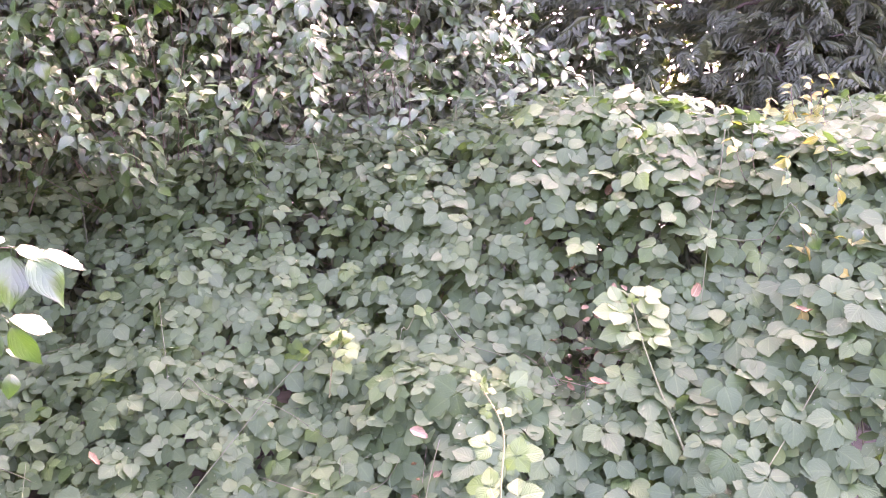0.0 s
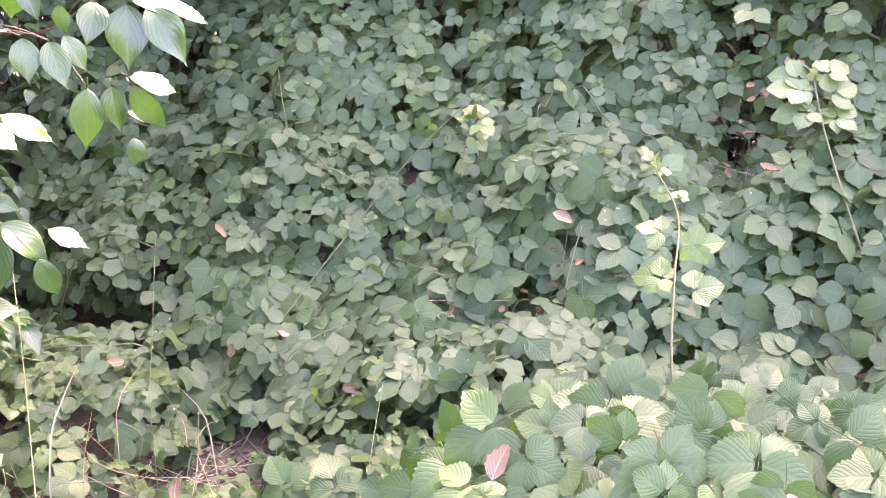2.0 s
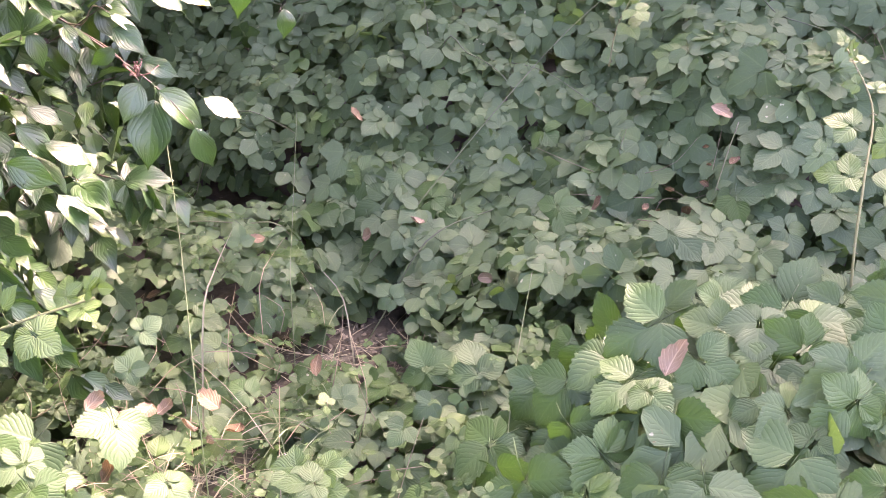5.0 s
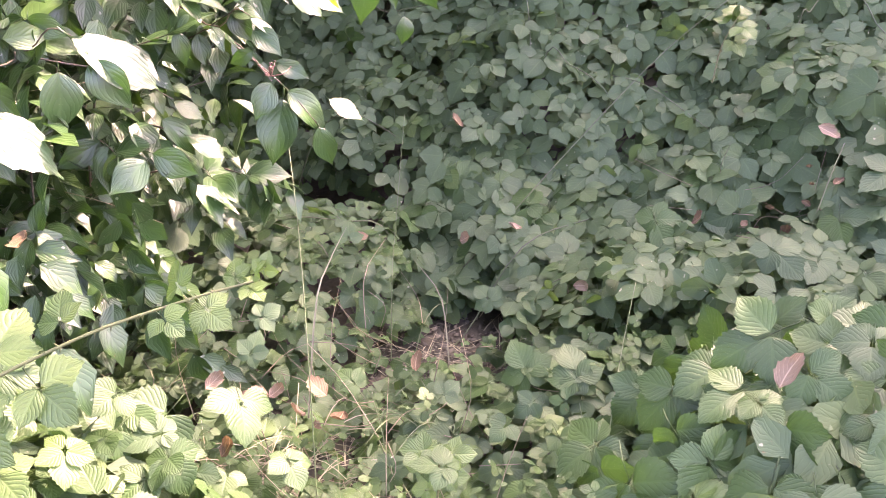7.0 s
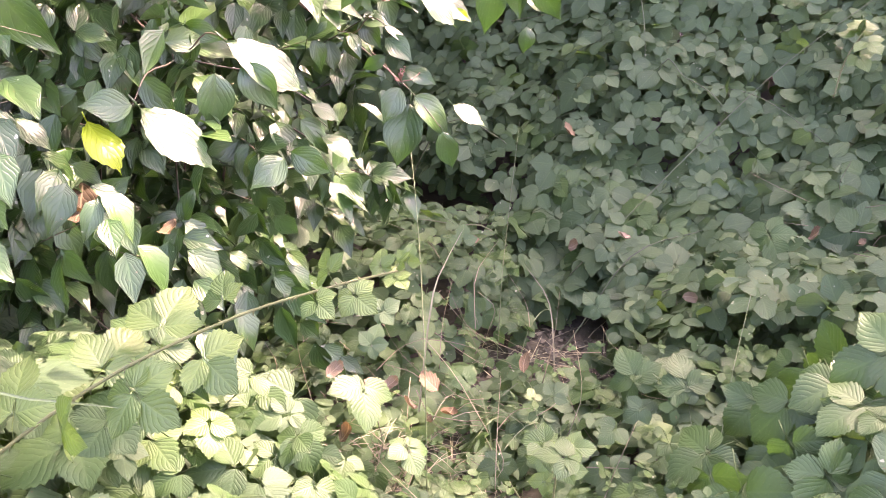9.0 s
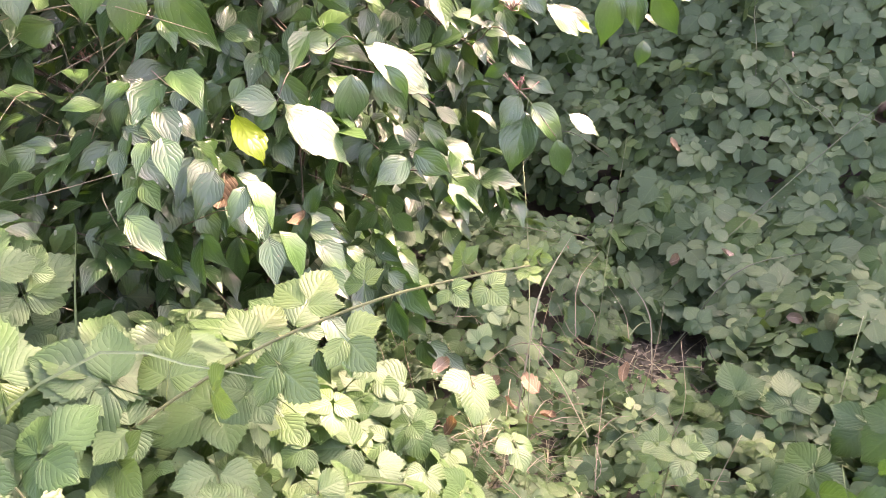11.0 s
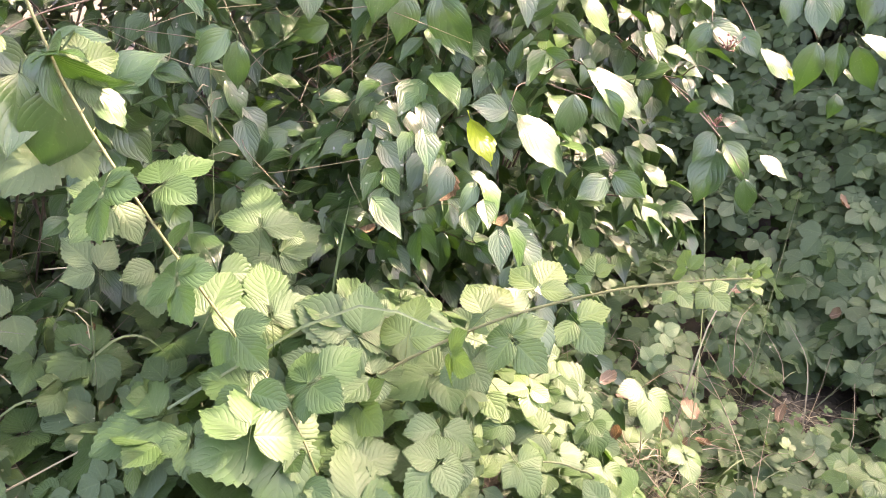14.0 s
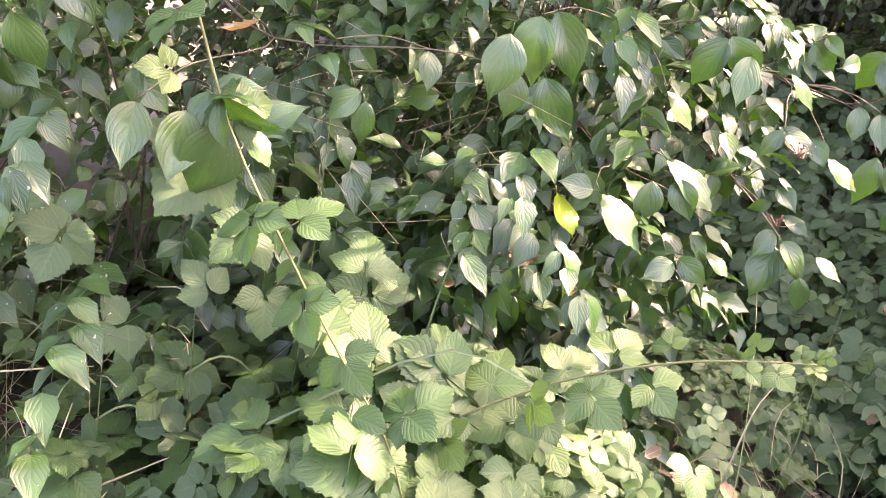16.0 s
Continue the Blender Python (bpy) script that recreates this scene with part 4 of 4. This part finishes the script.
branch_leaves(main_dogwood, (-1.7, 1.3, 1.25), [
    (-1.197, 1.222, 1.196, -1.240, 1.199, 1.097, 'n'),
    (-1.194, 1.224, 1.202, -1.125, 1.254, 1.123, 'n'),
    (-1.219, 1.211, 1.206, -1.262, 1.189, 1.207, 'g'),
    (-1.154, 1.243, 1.174, -1.164, 1.235, 1.075, 'n'),
    (-1.326, 0.854, 1.181, -1.270, 0.889, 1.072, 'n'),
    (-1.346, 0.839, 1.167, -1.344, 0.833, 1.052, 'n'),
    (-1.349, 0.772, 1.131, -1.350, 0.760, 1.018, 'n'),
    (-1.272, 1.181, 1.079, -1.191, 1.219, 1.034, 'g'),
    (-1.321, 1.091, 1.041, -1.276, 1.123, 1.118, 'n'),
    (-1.146, 1.458, 1.047, -1.067, 1.483, 1.002, 'n'),
    (-1.158, 1.458, 1.157, -1.080, 1.486, 1.106, 'g'),
    (-1.074, 1.490, 1.189, -1.014, 1.509, 1.226, 'n'),
])
dogwood((1.35, 3.75), [(1.4, 3.5, 1.73), (1.48, 3.5, 1.76), (1.56, 3.5, 1.78), (1.3, 3.45, 1.68), (1.25, 3.4, 1.63), (1.36, 3.4, 1.62), (1.5, 3.4, 1.66), (1.2, 3.2, 1.45), (1.3, 3.25, 1.5), (1.45, 3.3, 1.52), (1.38, 3.1, 1.36), (1.25, 3.0, 1.3)], "shrub with yellowing leaves caught by the sun", 0.062, mats=("yellowing_leaf",), pairs=7, group="yellowing shrub")


dogwood((1.2, 2.95), [(1.1, 2.56, 1.2), (1.16, 2.5, 1.08), (1.2, 2.48, 1.0), (1.05, 2.5, 0.98), (1.08, 2.72, 1.42), (1.2, 2.6, 1.34), (1.0, 2.8, 1.5), (0.92, 2.78, 1.56), (1.18, 2.74, 1.5), (1.22, 2.5, 1.2)], "thin shrub with yellowing leaves in the bank", 0.062, mats=("yellowing_leaf", "dogwood_leaf"), pairs=4, group="yellowing shrub", thick=0.002)


# ---- trees behind ----
def sprig(rnd, n=7):
    g = Geo()
    for k in range(n):
        g.add(*simple_leaf(1.0, 0.58, rnd.uniform(0.05, 0.3)), pose(rnd.uniform(-0.6, 0.6), rnd.uniform(-0.6, 0.9), rnd.uniform(-0.4, 0.4), rnd.uniform(-50, 20), rnd.uniform(-40, 40), rnd.uniform(-120, 120)))
    return g.join()


def frond(rnd):
    """Flat drooping conifer spray."""
    g = Geo()
    for k in range(8):
        s = k / 8
        for side in (-1, 1):
            g.add(*simple_leaf(0.46 * (1 - 0.62 * s), 0.085, 0.3), pose(0, s, -0.3 * s * s, -12 + rnd.uniform(-8, 8), 0, side * rnd.uniform(30, 52)))
    g.add(*simple_leaf(1.05, 0.07, 0.3))
    return g.join()


SPRIGS = [sprig(shape_rnd) for i in range(5)]
FRONDS = [frond(shape_rnd) for i in range(4)]


def tree(name, x, y, height, radius, low, count, label, conifer=False, seed=0):
    rnd = random.Random(seed)
    z0 = ground_z(x, y)
    ob = thing(name, (x, y, z0), label, "tree", "trees behind the bank")
    g = Geo()
    bend = [(x + rnd.gauss(0, 0.06) * i, y + rnd.gauss(0, 0.06) * i, z0 - 0.05 + height * 0.9 * i / 5) for i in range(6)]
    g.add(*tube(smooth_line(bend, 14), [(0.075 if conifer else 0.12) * (1 - 0.85 * i / 14) for i in range(15)], 8))
    part("trunk", g.mesh("trunk", BARK), ob)
    crown = Geo()
    limbs = 26
    for k in range(limbs):
        h = low + (height - low) * ((k + 0.5) / limbs) ** (1.6 if conifer else 1.25)
        high = h > 3.3
        a = k * 2.4 + rnd.uniform(-0.4, 0.4)
        if conifer:
            r = radius * (1 - 0.5 * (h - low) / (height - low)) * rnd.uniform(0.8, 1.1)
        else:
            u = (h - low) / (height - low)
            r = radius * math.sqrt(max(0.12, 1 - (2 * u - 0.9) ** 2 * 0.8)) * rnd.uniform(0.75, 1.1)
        s = Vector((x, y, z0 + h * (0.93 if conifer else 0.8)))
        e = Vector((x + r * math.cos(a), y + r * math.sin(a), z0 + h + (-0.15 if conifer else 0.1)))
        line = smooth_line([s, s.lerp(e, 0.5) + Vector((0, 0, 0.12)), e], 8)
        g = Geo()
        g.add(*tube(line, [0.03 * (1 - 0.85 * i / 8) for i in range(9)], 5))
        part("limb", g.mesh("limb", BARK), ob)
        for j in range(count // limbs // (2 if high else 1)):
            t = 1 - rnd.random() ** 1.3 * 0.9
            p = s.lerp(e, t) + Vector((rnd.gauss(0, 0.22), rnd.gauss(0, 0.22), rnd.gauss(0, 0.16)))
            out = Vector((math.cos(a + rnd.gauss(0, 0.6)), math.sin(a + rnd.gauss(0, 0.6)), -0.45 if conifer else -0.2))
            up = Vector((rnd.gauss(0, 0.35), rnd.gauss(-0.3, 0.35), 0.8))
            if conifer:
                crown.add(*rnd.choice(FRONDS), leaf_pose(p, up, out, rnd.uniform(0.15, 0.28) * (1.5 if high else 1)))
            else:
                crown.add(*rnd.choice(SPRIGS), leaf_pose(p, up, out, rnd.uniform(0.075, 0.11) * (1.8 if high else 1)))
    tagged(part("crown", crown.mesh("crown", CONIFER if conifer else TREE_LEAF), ob), kind="stuff")


def hedge(x0, x1, y0, y1, top, count, label):
    cx, cy = (x0 + x1) / 2, (y0 + y1) / 2
    ob = thing("hedge", (cx, cy, ground_z(cx, cy)), label, "hedge", "hedges behind the bank")
    for k in range(7):
        x, y = random.uniform(x0, x1), random.uniform(y0, y1)
        z = ground_z(x, y)
        g = Geo()
        g.add(*tube(smooth_line([(x, y, z - 0.03), (x + random.gauss(0, 0.1), y, z + top * 0.5), (x + random.gauss(0, 0.25), y, z + top * 0.95)], 8), [0.025 * (1 - 0.1 * i) for i in range(9)], 6))
        part("stem", g.mesh("stem", BARK), ob)
    g = Geo()
    for k in range(count):
        x, y = random.uniform(x0, x1), random.uniform(y0, y1)
        h = top * (1 + 0.22 * lump(x, y, 1.3, 17.0))
        p = Vector((x, y, ground_z(x, y) + h * random.random() ** 0.75))
        g.add(*random.choice(SPRIGS), leaf_pose(p, Vector((random.gauss(0, 0.4), -0.5, 0.7)), Vector((random.gauss(0, 1), -0.4, -0.4)), random.uniform(0.07, 0.1)))
    tagged(part("foliage", g.mesh("foliage", TREE_LEAF), ob), kind="stuff")


hedge(1.3, 5.0, 6.7, 7.4, 3.4, 2600, "dense dark green hedge behind the conifers")
hedge(-4.2, -1.6, 4.9, 5.7, 3.4, 5600, "dense dark green hedge behind the dogwoods")
hedge(-1.6, 0.25, 5.0, 5.8, 3.3, 5200, "dense dark green hedge behind the dogwoods")
hedge(0.2, 1.3, 5.2, 5.9, 2.05, 1000, "low gap in the dark green hedge with sky above")
hedge(0.2, 1.3, 5.9, 6.4, 2.9, 520, "thin leafy shrub with sky shining through")
hedge(-5.0, -3.8, -1.5, 2.0, 4.6, 3600, "dense dark green hedge beside the thicket")
hedge(-5.0, -3.6, 2.0, 4.9, 4.6, 3600, "dense dark green hedge beside the thicket")
# tree parts above about 3 m are unseen, sized to shade bank and near bush
tree("conifer_tree", 2.35, 6.0, 7.4, 1.8, 0.2, 5200, "tall feathery conifer in haze behind the bank", True, 1)
tree("conifer_tree", 2.15, 5.4, 2.9, 0.8, 0.3, 1500, "young feathery conifer in haze behind the bank", True, 21)
tree("conifer_tree", 3.02, 6.4, 9.6, 0.98, 0.2, 2600, "tall narrow conifer in haze behind the bank", True, 11)
tree("conifer_tree", 3.5, 5.9, 6.8, 1.35, 0.2, 2800, "tall feathery conifer in haze behind the bank", True, 2)
tree("conifer_tree", 5.2, 5.5, 6.0, 1.4, 0.2, 900, "tall feathery conifer in haze behind the bank", True, 3)
tree("broadleaf_tree", -1.0, 6.9, 9.8, 1.6, 0.3, 3600, "leafy green tree behind the dogwoods", False, 4)
tree("broadleaf_tree", -2.6, 6.2, 6.6, 1.7, 0.3, 3400, "leafy green tree behind the dogwoods", False, 5)
# crown starts above the view; added to keep the sun off the bank
tree("broadleaf_tree", 0.75, 6.5, 5.3, 1.2, 3.1, 2200, "small leafy tree with an unseen crown added to shade the bank", False, 6)
tree("broadleaf_tree", -4.9, 4.4, 7.6, 1.7, 0.3, 1800, "leafy green tree beside the thicket", False, 7)
tree("broadleaf_tree", -5.2, 1.0, 7.6, 1.7, 0.3, 1800, "leafy green tree beside the thicket", False, 8)


# ---- litter and grass ----
def dead_leaf(place, size, mat="dead_leaf", label="curled brown dead leaf lying on bramble leaves", turn=None):
    k = random.randrange(len(CURLED))
    ob = new("dead_leaf", MESH["curled", mat][k])
    ob.matrix_basis = leaf_pose(place, Vector((0, -0.45, 0.8)) + jitter(0.3), turn or jitter(1), size)
    return tagged(ob, label, "dead leaf", "fallen leaves")


for x, y, z, s, m in ((-0.81, 2.38, 0.27, 0.055, "faded_leaf"), (-0.97, 2.32, 0.22, 0.055, "faded_leaf"), (-1.17, 2.13, 0.28, 0.045, "dead_leaf"), (-0.09, 2.44, 0.63, 0.06, "faded_leaf"),
                      (0.6, 3.14, 1.3, 0.06, "faded_leaf"), (0.3, 3.13, 1.2, 0.05, "dead_leaf"), (-0.03, 2.5, 0.4, 0.06, "dead_leaf"), (-0.18, 1.33, 0.52, 0.06, "faded_leaf"), (-1.02, 1.56, 0.16, 0.06, "dead_leaf"),
                      (-1.0, 1.6, 0.1, 0.06, "dead_leaf"), (-1.1, 1.28, 0.18, 0.05, "dead_leaf"), (-1.8, 0.51, 0.38, 0.07, "dead_leaf"),
                      (0.36, 3.14, 1.4, 0.05, "faded_leaf"), (-0.9, 1.78, 0.12, 0.05, "dead_leaf"), (-1.07, 2.64, 0.46, 0.06, "dead_leaf"), (0.98, 2.35, 1.0, 0.06, "dead_leaf"), (0.5, 2.5, 0.75, 0.07, "dead_leaf"),
                      (-0.62, 2.2, 0.2, 0.05, "faded_leaf"), (-0.35, 2.25, 0.4, 0.05, "dead_leaf"), (0.75, 2.55, 1.0, 0.055, "dead_leaf"), (-1.68, 0.5, 0.32, 0.05, "dead_leaf"), (0.25, 1.35, 0.52, 0.05, "faded_leaf")):
    place = Vector((x, y, z))
    dead_leaf(place + (Vector((-0.3, 0.2, 1.2)) - place).normalized() * 0.05, s, m)
for k in range(34):
    hx, hy = (0.5, 2.86) if k % 3 else (-0.15, 2.44)
    hx, hy = hx + random.gauss(0, 0.07), hy + random.gauss(0, 0.05)
    dead_leaf((hx, hy, max(0.08, thicket_top(hx, hy)) + random.uniform(-0.06, 0.0)), random.uniform(0.025, 0.045), "dead_leaf", "withered brown leaf hanging in a hollow of the bank")
for k in range(44):
    x, y = random.uniform(-2.3, 0.3), random.uniform(0.0, 2.6)
    dead_leaf((x, y, ground_z(x, y) + 0.012), random.uniform(0.035, 0.07), random.choice(("dead_leaf", "dead_leaf", "faded_leaf")), "small dry leaf on the ground among grass")
litter = Geo()
for k in range(3200):
    x, y = (random.gauss(-0.9, 0.14), random.gauss(2.06, 0.18)) if k % 4 == 0 else (random.uniform(-3.0, 1.2), random.uniform(-0.3, 3.0))
    litter.add(*random.choice(OVAL_PLAIN), leaf_pose((x, y, ground_z(x, y) + random.uniform(0.003, 0.015)), Vector((0, 0, 1)) + jitter(0.45), jitter(1), random.uniform(0.009, 0.026)))
tagged(new("leaf_litter", litter.mesh("leaf_litter", LITTER)), "brown crumbled leaf litter covering the soil", "leaf litter", kind="stuff")


def strip(points, width):
    """A bent grass blade with a fold."""
    line = smooth_line(points, 8)
    v, f, uv = [], [], []
    for i, p in enumerate(line):
        d = (line[min(8, i + 1)] - line[max(0, i - 1)]).normalized()
        a = d.cross(Vector((0.2, -0.7, 0.6))).normalized() * width * 0.5 * (1 - (i / 8) ** 2 * 0.9)
        up = a.cross(d) * 0.35
        v += [p - a + up, p, p + a + up]
        uv += [(0, i / 8), (0.5, i / 8), (1, i / 8)]
    for i in range(8):
        f += [(i * 3, i * 3 + 1, i * 3 + 4, i * 3 + 3), (i * 3 + 1, i * 3 + 2, i * 3 + 5, i * 3 + 4)]
    return v, f, uv


def grass(name, spots, label, material, n, length, width, flat):
    g = Geo()
    for k in range(n):
        cx, cy, r = random.choice(spots)
        x, y = random.gauss(cx, r), random.gauss(cy, r)
        p = Vector((x, y, ground_z(x, y)))
        a = random.uniform(0, 6.28)
        l = length * random.uniform(0.5, 1.2)
        out = Vector((math.cos(a), math.sin(a), 0))
        up = l * (1 - flat)
        g.add(*strip([p, p + out * l * 0.2 + Vector((0, 0, up * 0.6)), p + out * l * 0.55 + Vector((0, 0, up * 0.85)), p + out * l + Vector((0, 0, up * 0.5 + 0.01))], width))
    tagged(new(name, g.mesh(name, material)), label, "grass", kind="stuff")


grass("dry_grass", [(-0.9, 2.08, 0.13), (-0.88, 1.75, 0.16), (-0.8, 1.85, 0.18), (-1.1, 1.6, 0.2), (-1.9, 0.5, 0.3), (-2.0, 0.8, 0.3), (-1.1, 1.3, 0.2), (-1.0, 1.2, 0.12), (-0.95, 1.4, 0.12)], "dry straw coloured grass lying on the litter", STRAW, 560, 0.15, 0.0022, 0.9)
grass("sunlit_straw", [(-1.12, 1.4, 0.05), (-1.05, 1.48, 0.06), (-1.18, 1.3, 0.04)], "bleached straw standing in the sun between leaves", STRAW, 130, 0.17, 0.0022, 0.5)
grass("green_grass", [(-1.1, 1.5, 0.25), (-0.85, 1.6, 0.2), (-1.7, 0.9, 0.3), (-1.3, 1.8, 0.25), (-1.2, 0.7, 0.3)], "thin green grass between the bramble leaves", GRASS, 80, 0.2, 0.003, 0.45)


def stalk(points, width, label, material=GRASS, blade_like=False):
    g = Geo()
    if blade_like:
        g.add(*strip(points, width))
    else:
        g.add(*tube(smooth_line(points, 14), [width * (1 - 0.5 * i / 14) for i in range(15)], 5))
    ob = new("grass_stalk", g.mesh("grass_stalk", material))
    return tagged(ob, label, "grass stalk", "grass stalks")


stalk([(-0.93, 1.33, 0.04), (-0.984, 1.42, 0.312), (-1.093, 1.604, 0.504), (-1.225, 1.812, 0.659)], 0.0014, "tall thin green grass stalk standing upright")
stalk([(-1.03, 1.95, 0.02), (-1.04, 1.98, 0.253), (-1.07, 2.08, 0.356), (-1.118, 2.26, 0.587)], 0.0013, "tall thin green grass stalk standing upright")
stalk([(-0.41, 1.38, 0.06), (-0.418, 1.444, 0.234), (-0.428, 1.586, 0.343), (-0.43, 1.763, 0.446)], 0.0014, "tall thin green grass stalk standing upright")
stalk([(-1.06, 1.55, 0.1), (-1.052, 1.588, 0.359), (-1.044, 1.637, 0.434), (-1.024, 1.683, 0.5)], 0.004, "straw coloured grass blade bending over", STRAW, True)
stalk([(-0.87, 1.95, 0.02), (-0.887, 1.97, 0.11), (-0.923, 2.013, 0.205), (-0.997, 2.023, 0.283)], 0.004, "straw coloured grass blade bending over", STRAW, True)
stalk([(-1.35, 0.4, 0.5), (-1.2, 0.58, 0.66), (-1.08, 0.65, 0.655), (-0.99, 0.7, 0.64)], 0.0045, "broad green grass blade lying over leaves", GRASS, True)
stalk([(-1.27, 0.62, 0.55), (-1.26, 0.62, 0.68), (-1.25, 0.63, 0.8)], 0.005, "broad green grass blade standing upright", GRASS, True)
stalk([(-1.658, 0.182, 0.220), (-1.579, 0.320, 0.307), (-1.520, 0.496, 0.381)], 0.0024, "long dry straw stalk leaning across the bush", STRAW)
stalk([(-1.652, 0.188, 0.248), (-1.666, 0.223, 0.324), (-1.710, 0.269, 0.384)], 0.002, "long dry straw stalk leaning across the bush", STRAW)
stalk([(-1.800, 0.162, 0.421), (-1.750, 0.249, 0.436), (-1.741, 0.317, 0.430)], 0.002, "pale straw stalk lying sideways", STRAW)
stalk([(-1.687, 0.237, 0.534), (-1.661, 0.289, 0.532), (-1.632, 0.337, 0.522)], 0.0012, "bent green grass stalk over the leaves")
for k in range(50):
    x, y = (random.uniform(-2.3, -1.6), random.uniform(0.1, 0.85)) if k < 30 else (random.uniform(-1.9, -1.5), random.uniform(0.2, 0.6))
    a, l = random.uniform(0, 6.28), random.uniform(0.2, 0.5)
    z = ground_z(x, y)
    stalk([(x, y, z), (x + 0.4 * l * math.cos(a), y + 0.4 * l * math.sin(a), z + 0.5 * l), (x + l * math.cos(a), y + l * math.sin(a), z + random.uniform(0.3, 0.8) * l)], random.uniform(0.0009, 0.0018), "dry straw stalk among the brambles", STRAW)


def seed_grass(place, height, label):
    """A grass stem with bent blades and a loose seed head."""
    ob = thing("flowering_grass", place, label, "grass", "flowering grasses")
    p = Vector(place)
    top = p + Vector((-0.05, 0.03, height))
    g = Geo()
    g.add(*tube(smooth_line([p, p.lerp(top, 0.5) + Vector((0.02, 0, 0)), top], 10), [0.0016 - 0.0009 * k / 10 for k in range(11)], 5))
    part("stem", g.mesh("stem", GRASS), ob)
    for k in range(7):
        q = p.lerp(top, 0.72 + 0.04 * k)
        e = q + Vector((random.uniform(-0.07, 0.07), random.uniform(-0.05, 0.05), random.uniform(-0.01, 0.04)))
        g = Geo()
        g.add(*tube([q, q.lerp(e, 0.5) + Vector((0, 0, 0.008)), e], (0.001, 0.0011, 0.0018), 4))
        part("spikelet", g.mesh("spikelet", STRAW), ob)
    for k in range(4):
        q = p.lerp(top, 0.3 + 0.13 * k)
        a = random.uniform(0, 6.28)
        d = Vector((math.cos(a), math.sin(a), 0))
        g = Geo()
        g.add(*strip([q, q + d * 0.05 + Vector((0, 0, 0.04)), q + d * 0.1 + Vector((0, 0, 0.03)), q + d * 0.15 + Vector((0, 0, -0.04))], 0.005))
        part("blade", g.mesh("blade", GRASS), ob)


seed_grass((-1.64, 0.44, 0.03), 0.56, "pale green flowering grass bending over dry stalks")
seed_grass((-1.95, 0.62, 0.03), 0.6, "pale green flowering grass bending over dry stalks")
seed_grass((-1.68, 0.29, 0.03), 0.55, "pale green flowering grass bending over dry stalks")
seed_grass((-2.1, 0.4, 0.03), 0.62, "pale green flowering grass bending over dry stalks")
seed_grass((-1.62, 0.66, 0.03), 1.0, "pale green flowering grass bending over dry stalks")


def dead_twigs(box, count, label):
    x0, x1, y0, y1, z0, z1 = box
    g = Geo()
    for k in range(count):
        a = Vector((random.uniform(x0, x1), random.uniform(y0, y1), random.uniform(z0, z1)))
        d = Vector((random.gauss(0, 1), random.gauss(0, 0.6), random.gauss(0.2, 0.5))).normalized() * random.uniform(0.08, 0.3)
        g.add(*tube(smooth_line([a, a + d * 0.5 + jitter(0.015), a + d], 5), [0.0011 * (1 - 0.13 * i) for i in range(6)], 4))
    tagged(new("dead_twigs", g.mesh("dead_twigs", DRY_TWIG)), label, "twigs", kind="stuff")


dead_twigs((-2.3, -1.45, 0.6, 1.4, 0.25, 1.05), 130, "tangle of thin dry orange brown twigs inside the shrub")
dead_twigs((-2.4, -1.6, 0.1, 0.9, 0.02, 0.35), 160, "tangle of thin dry orange brown twigs on the ground")
dead_twigs((0.3, 0.72, 2.72, 2.98, 0.4, 0.72), 70, "dry brown bramble twigs in a hollow of the bank")
dead_twigs((-0.3, 0.0, 2.34, 2.56, 0.1, 0.4), 45, "dry brown bramble twigs inside the bank")
dead_leaf((-1.44, 0.35, 1.09), 0.06, "dead_leaf", "withered brown leaf hanging from a stem", Vector((0, 0, -1)))
for x, y, z, k in ((-1.04, 1.5, 0.15, 0.055), (-1.0, 1.47, 0.15, 0.04), (-1.135, 1.5, 0.19, 0.06), (-1.16, 1.42, 0.22, 0.05), (-1.1, 1.46, 0.2, 0.045), (-1.17, 1.35, 0.27, 0.05)):
    place = Vector((x, y, z))
    ob = new("dead_leaf", random.choice(MESH["curled", "faded_leaf"]))
    ob.matrix_basis = leaf_pose(place, (Vector((-0.38, 0.0, 1.2)) - place).normalized() + SUN_DIR + jitter(0.3), jitter(1), k)
    tagged(ob, "pale withered leaf in the sun among straw", "dead leaf", "fallen leaves")
for x, y, z, k in ((-1.4, 1.03, 0.74, 0.085), (-1.41, 1.04, 0.7, 0.07), (-1.35, 1.17, 0.64, 0.055), (-1.52, 0.95, 0.62, 0.05)):
    dead_leaf((x, y, z), k, "dead_leaf", "withered brown leaf hanging in the dogwood", Vector((0.1, -0.1, -1)))

# seedlings and crumbs between the creeping brambles
seedlings = Geo()
for k in range(520):
    x, y = random.uniform(-1.75, -0.3), random.uniform(1.1, 2.2)
    if in_clearing(x, y):
        continue
    p = Vector((x, y, carpet_top(x, y) + random.uniform(-0.03, 0.05)))
    seedlings.add(*random.choice(SPARE), leaf_pose(p, Vector((random.gauss(0, 0.4), -0.2 + random.gauss(0, 0.4), 0.9)), jitter(1), random.uniform(0.012, 0.03)))
tagged(new("bramble_seedlings", seedlings.mesh("bramble_seedlings", BRAMBLE_SUN)), "small young bramble leaves between the creeping canes", "seedlings", kind="stuff")
dead_twigs((-1.5, -0.5, 1.15, 2.0, 0.03, 0.22), 110, "short dry twigs and stalks in the creeping bramble")
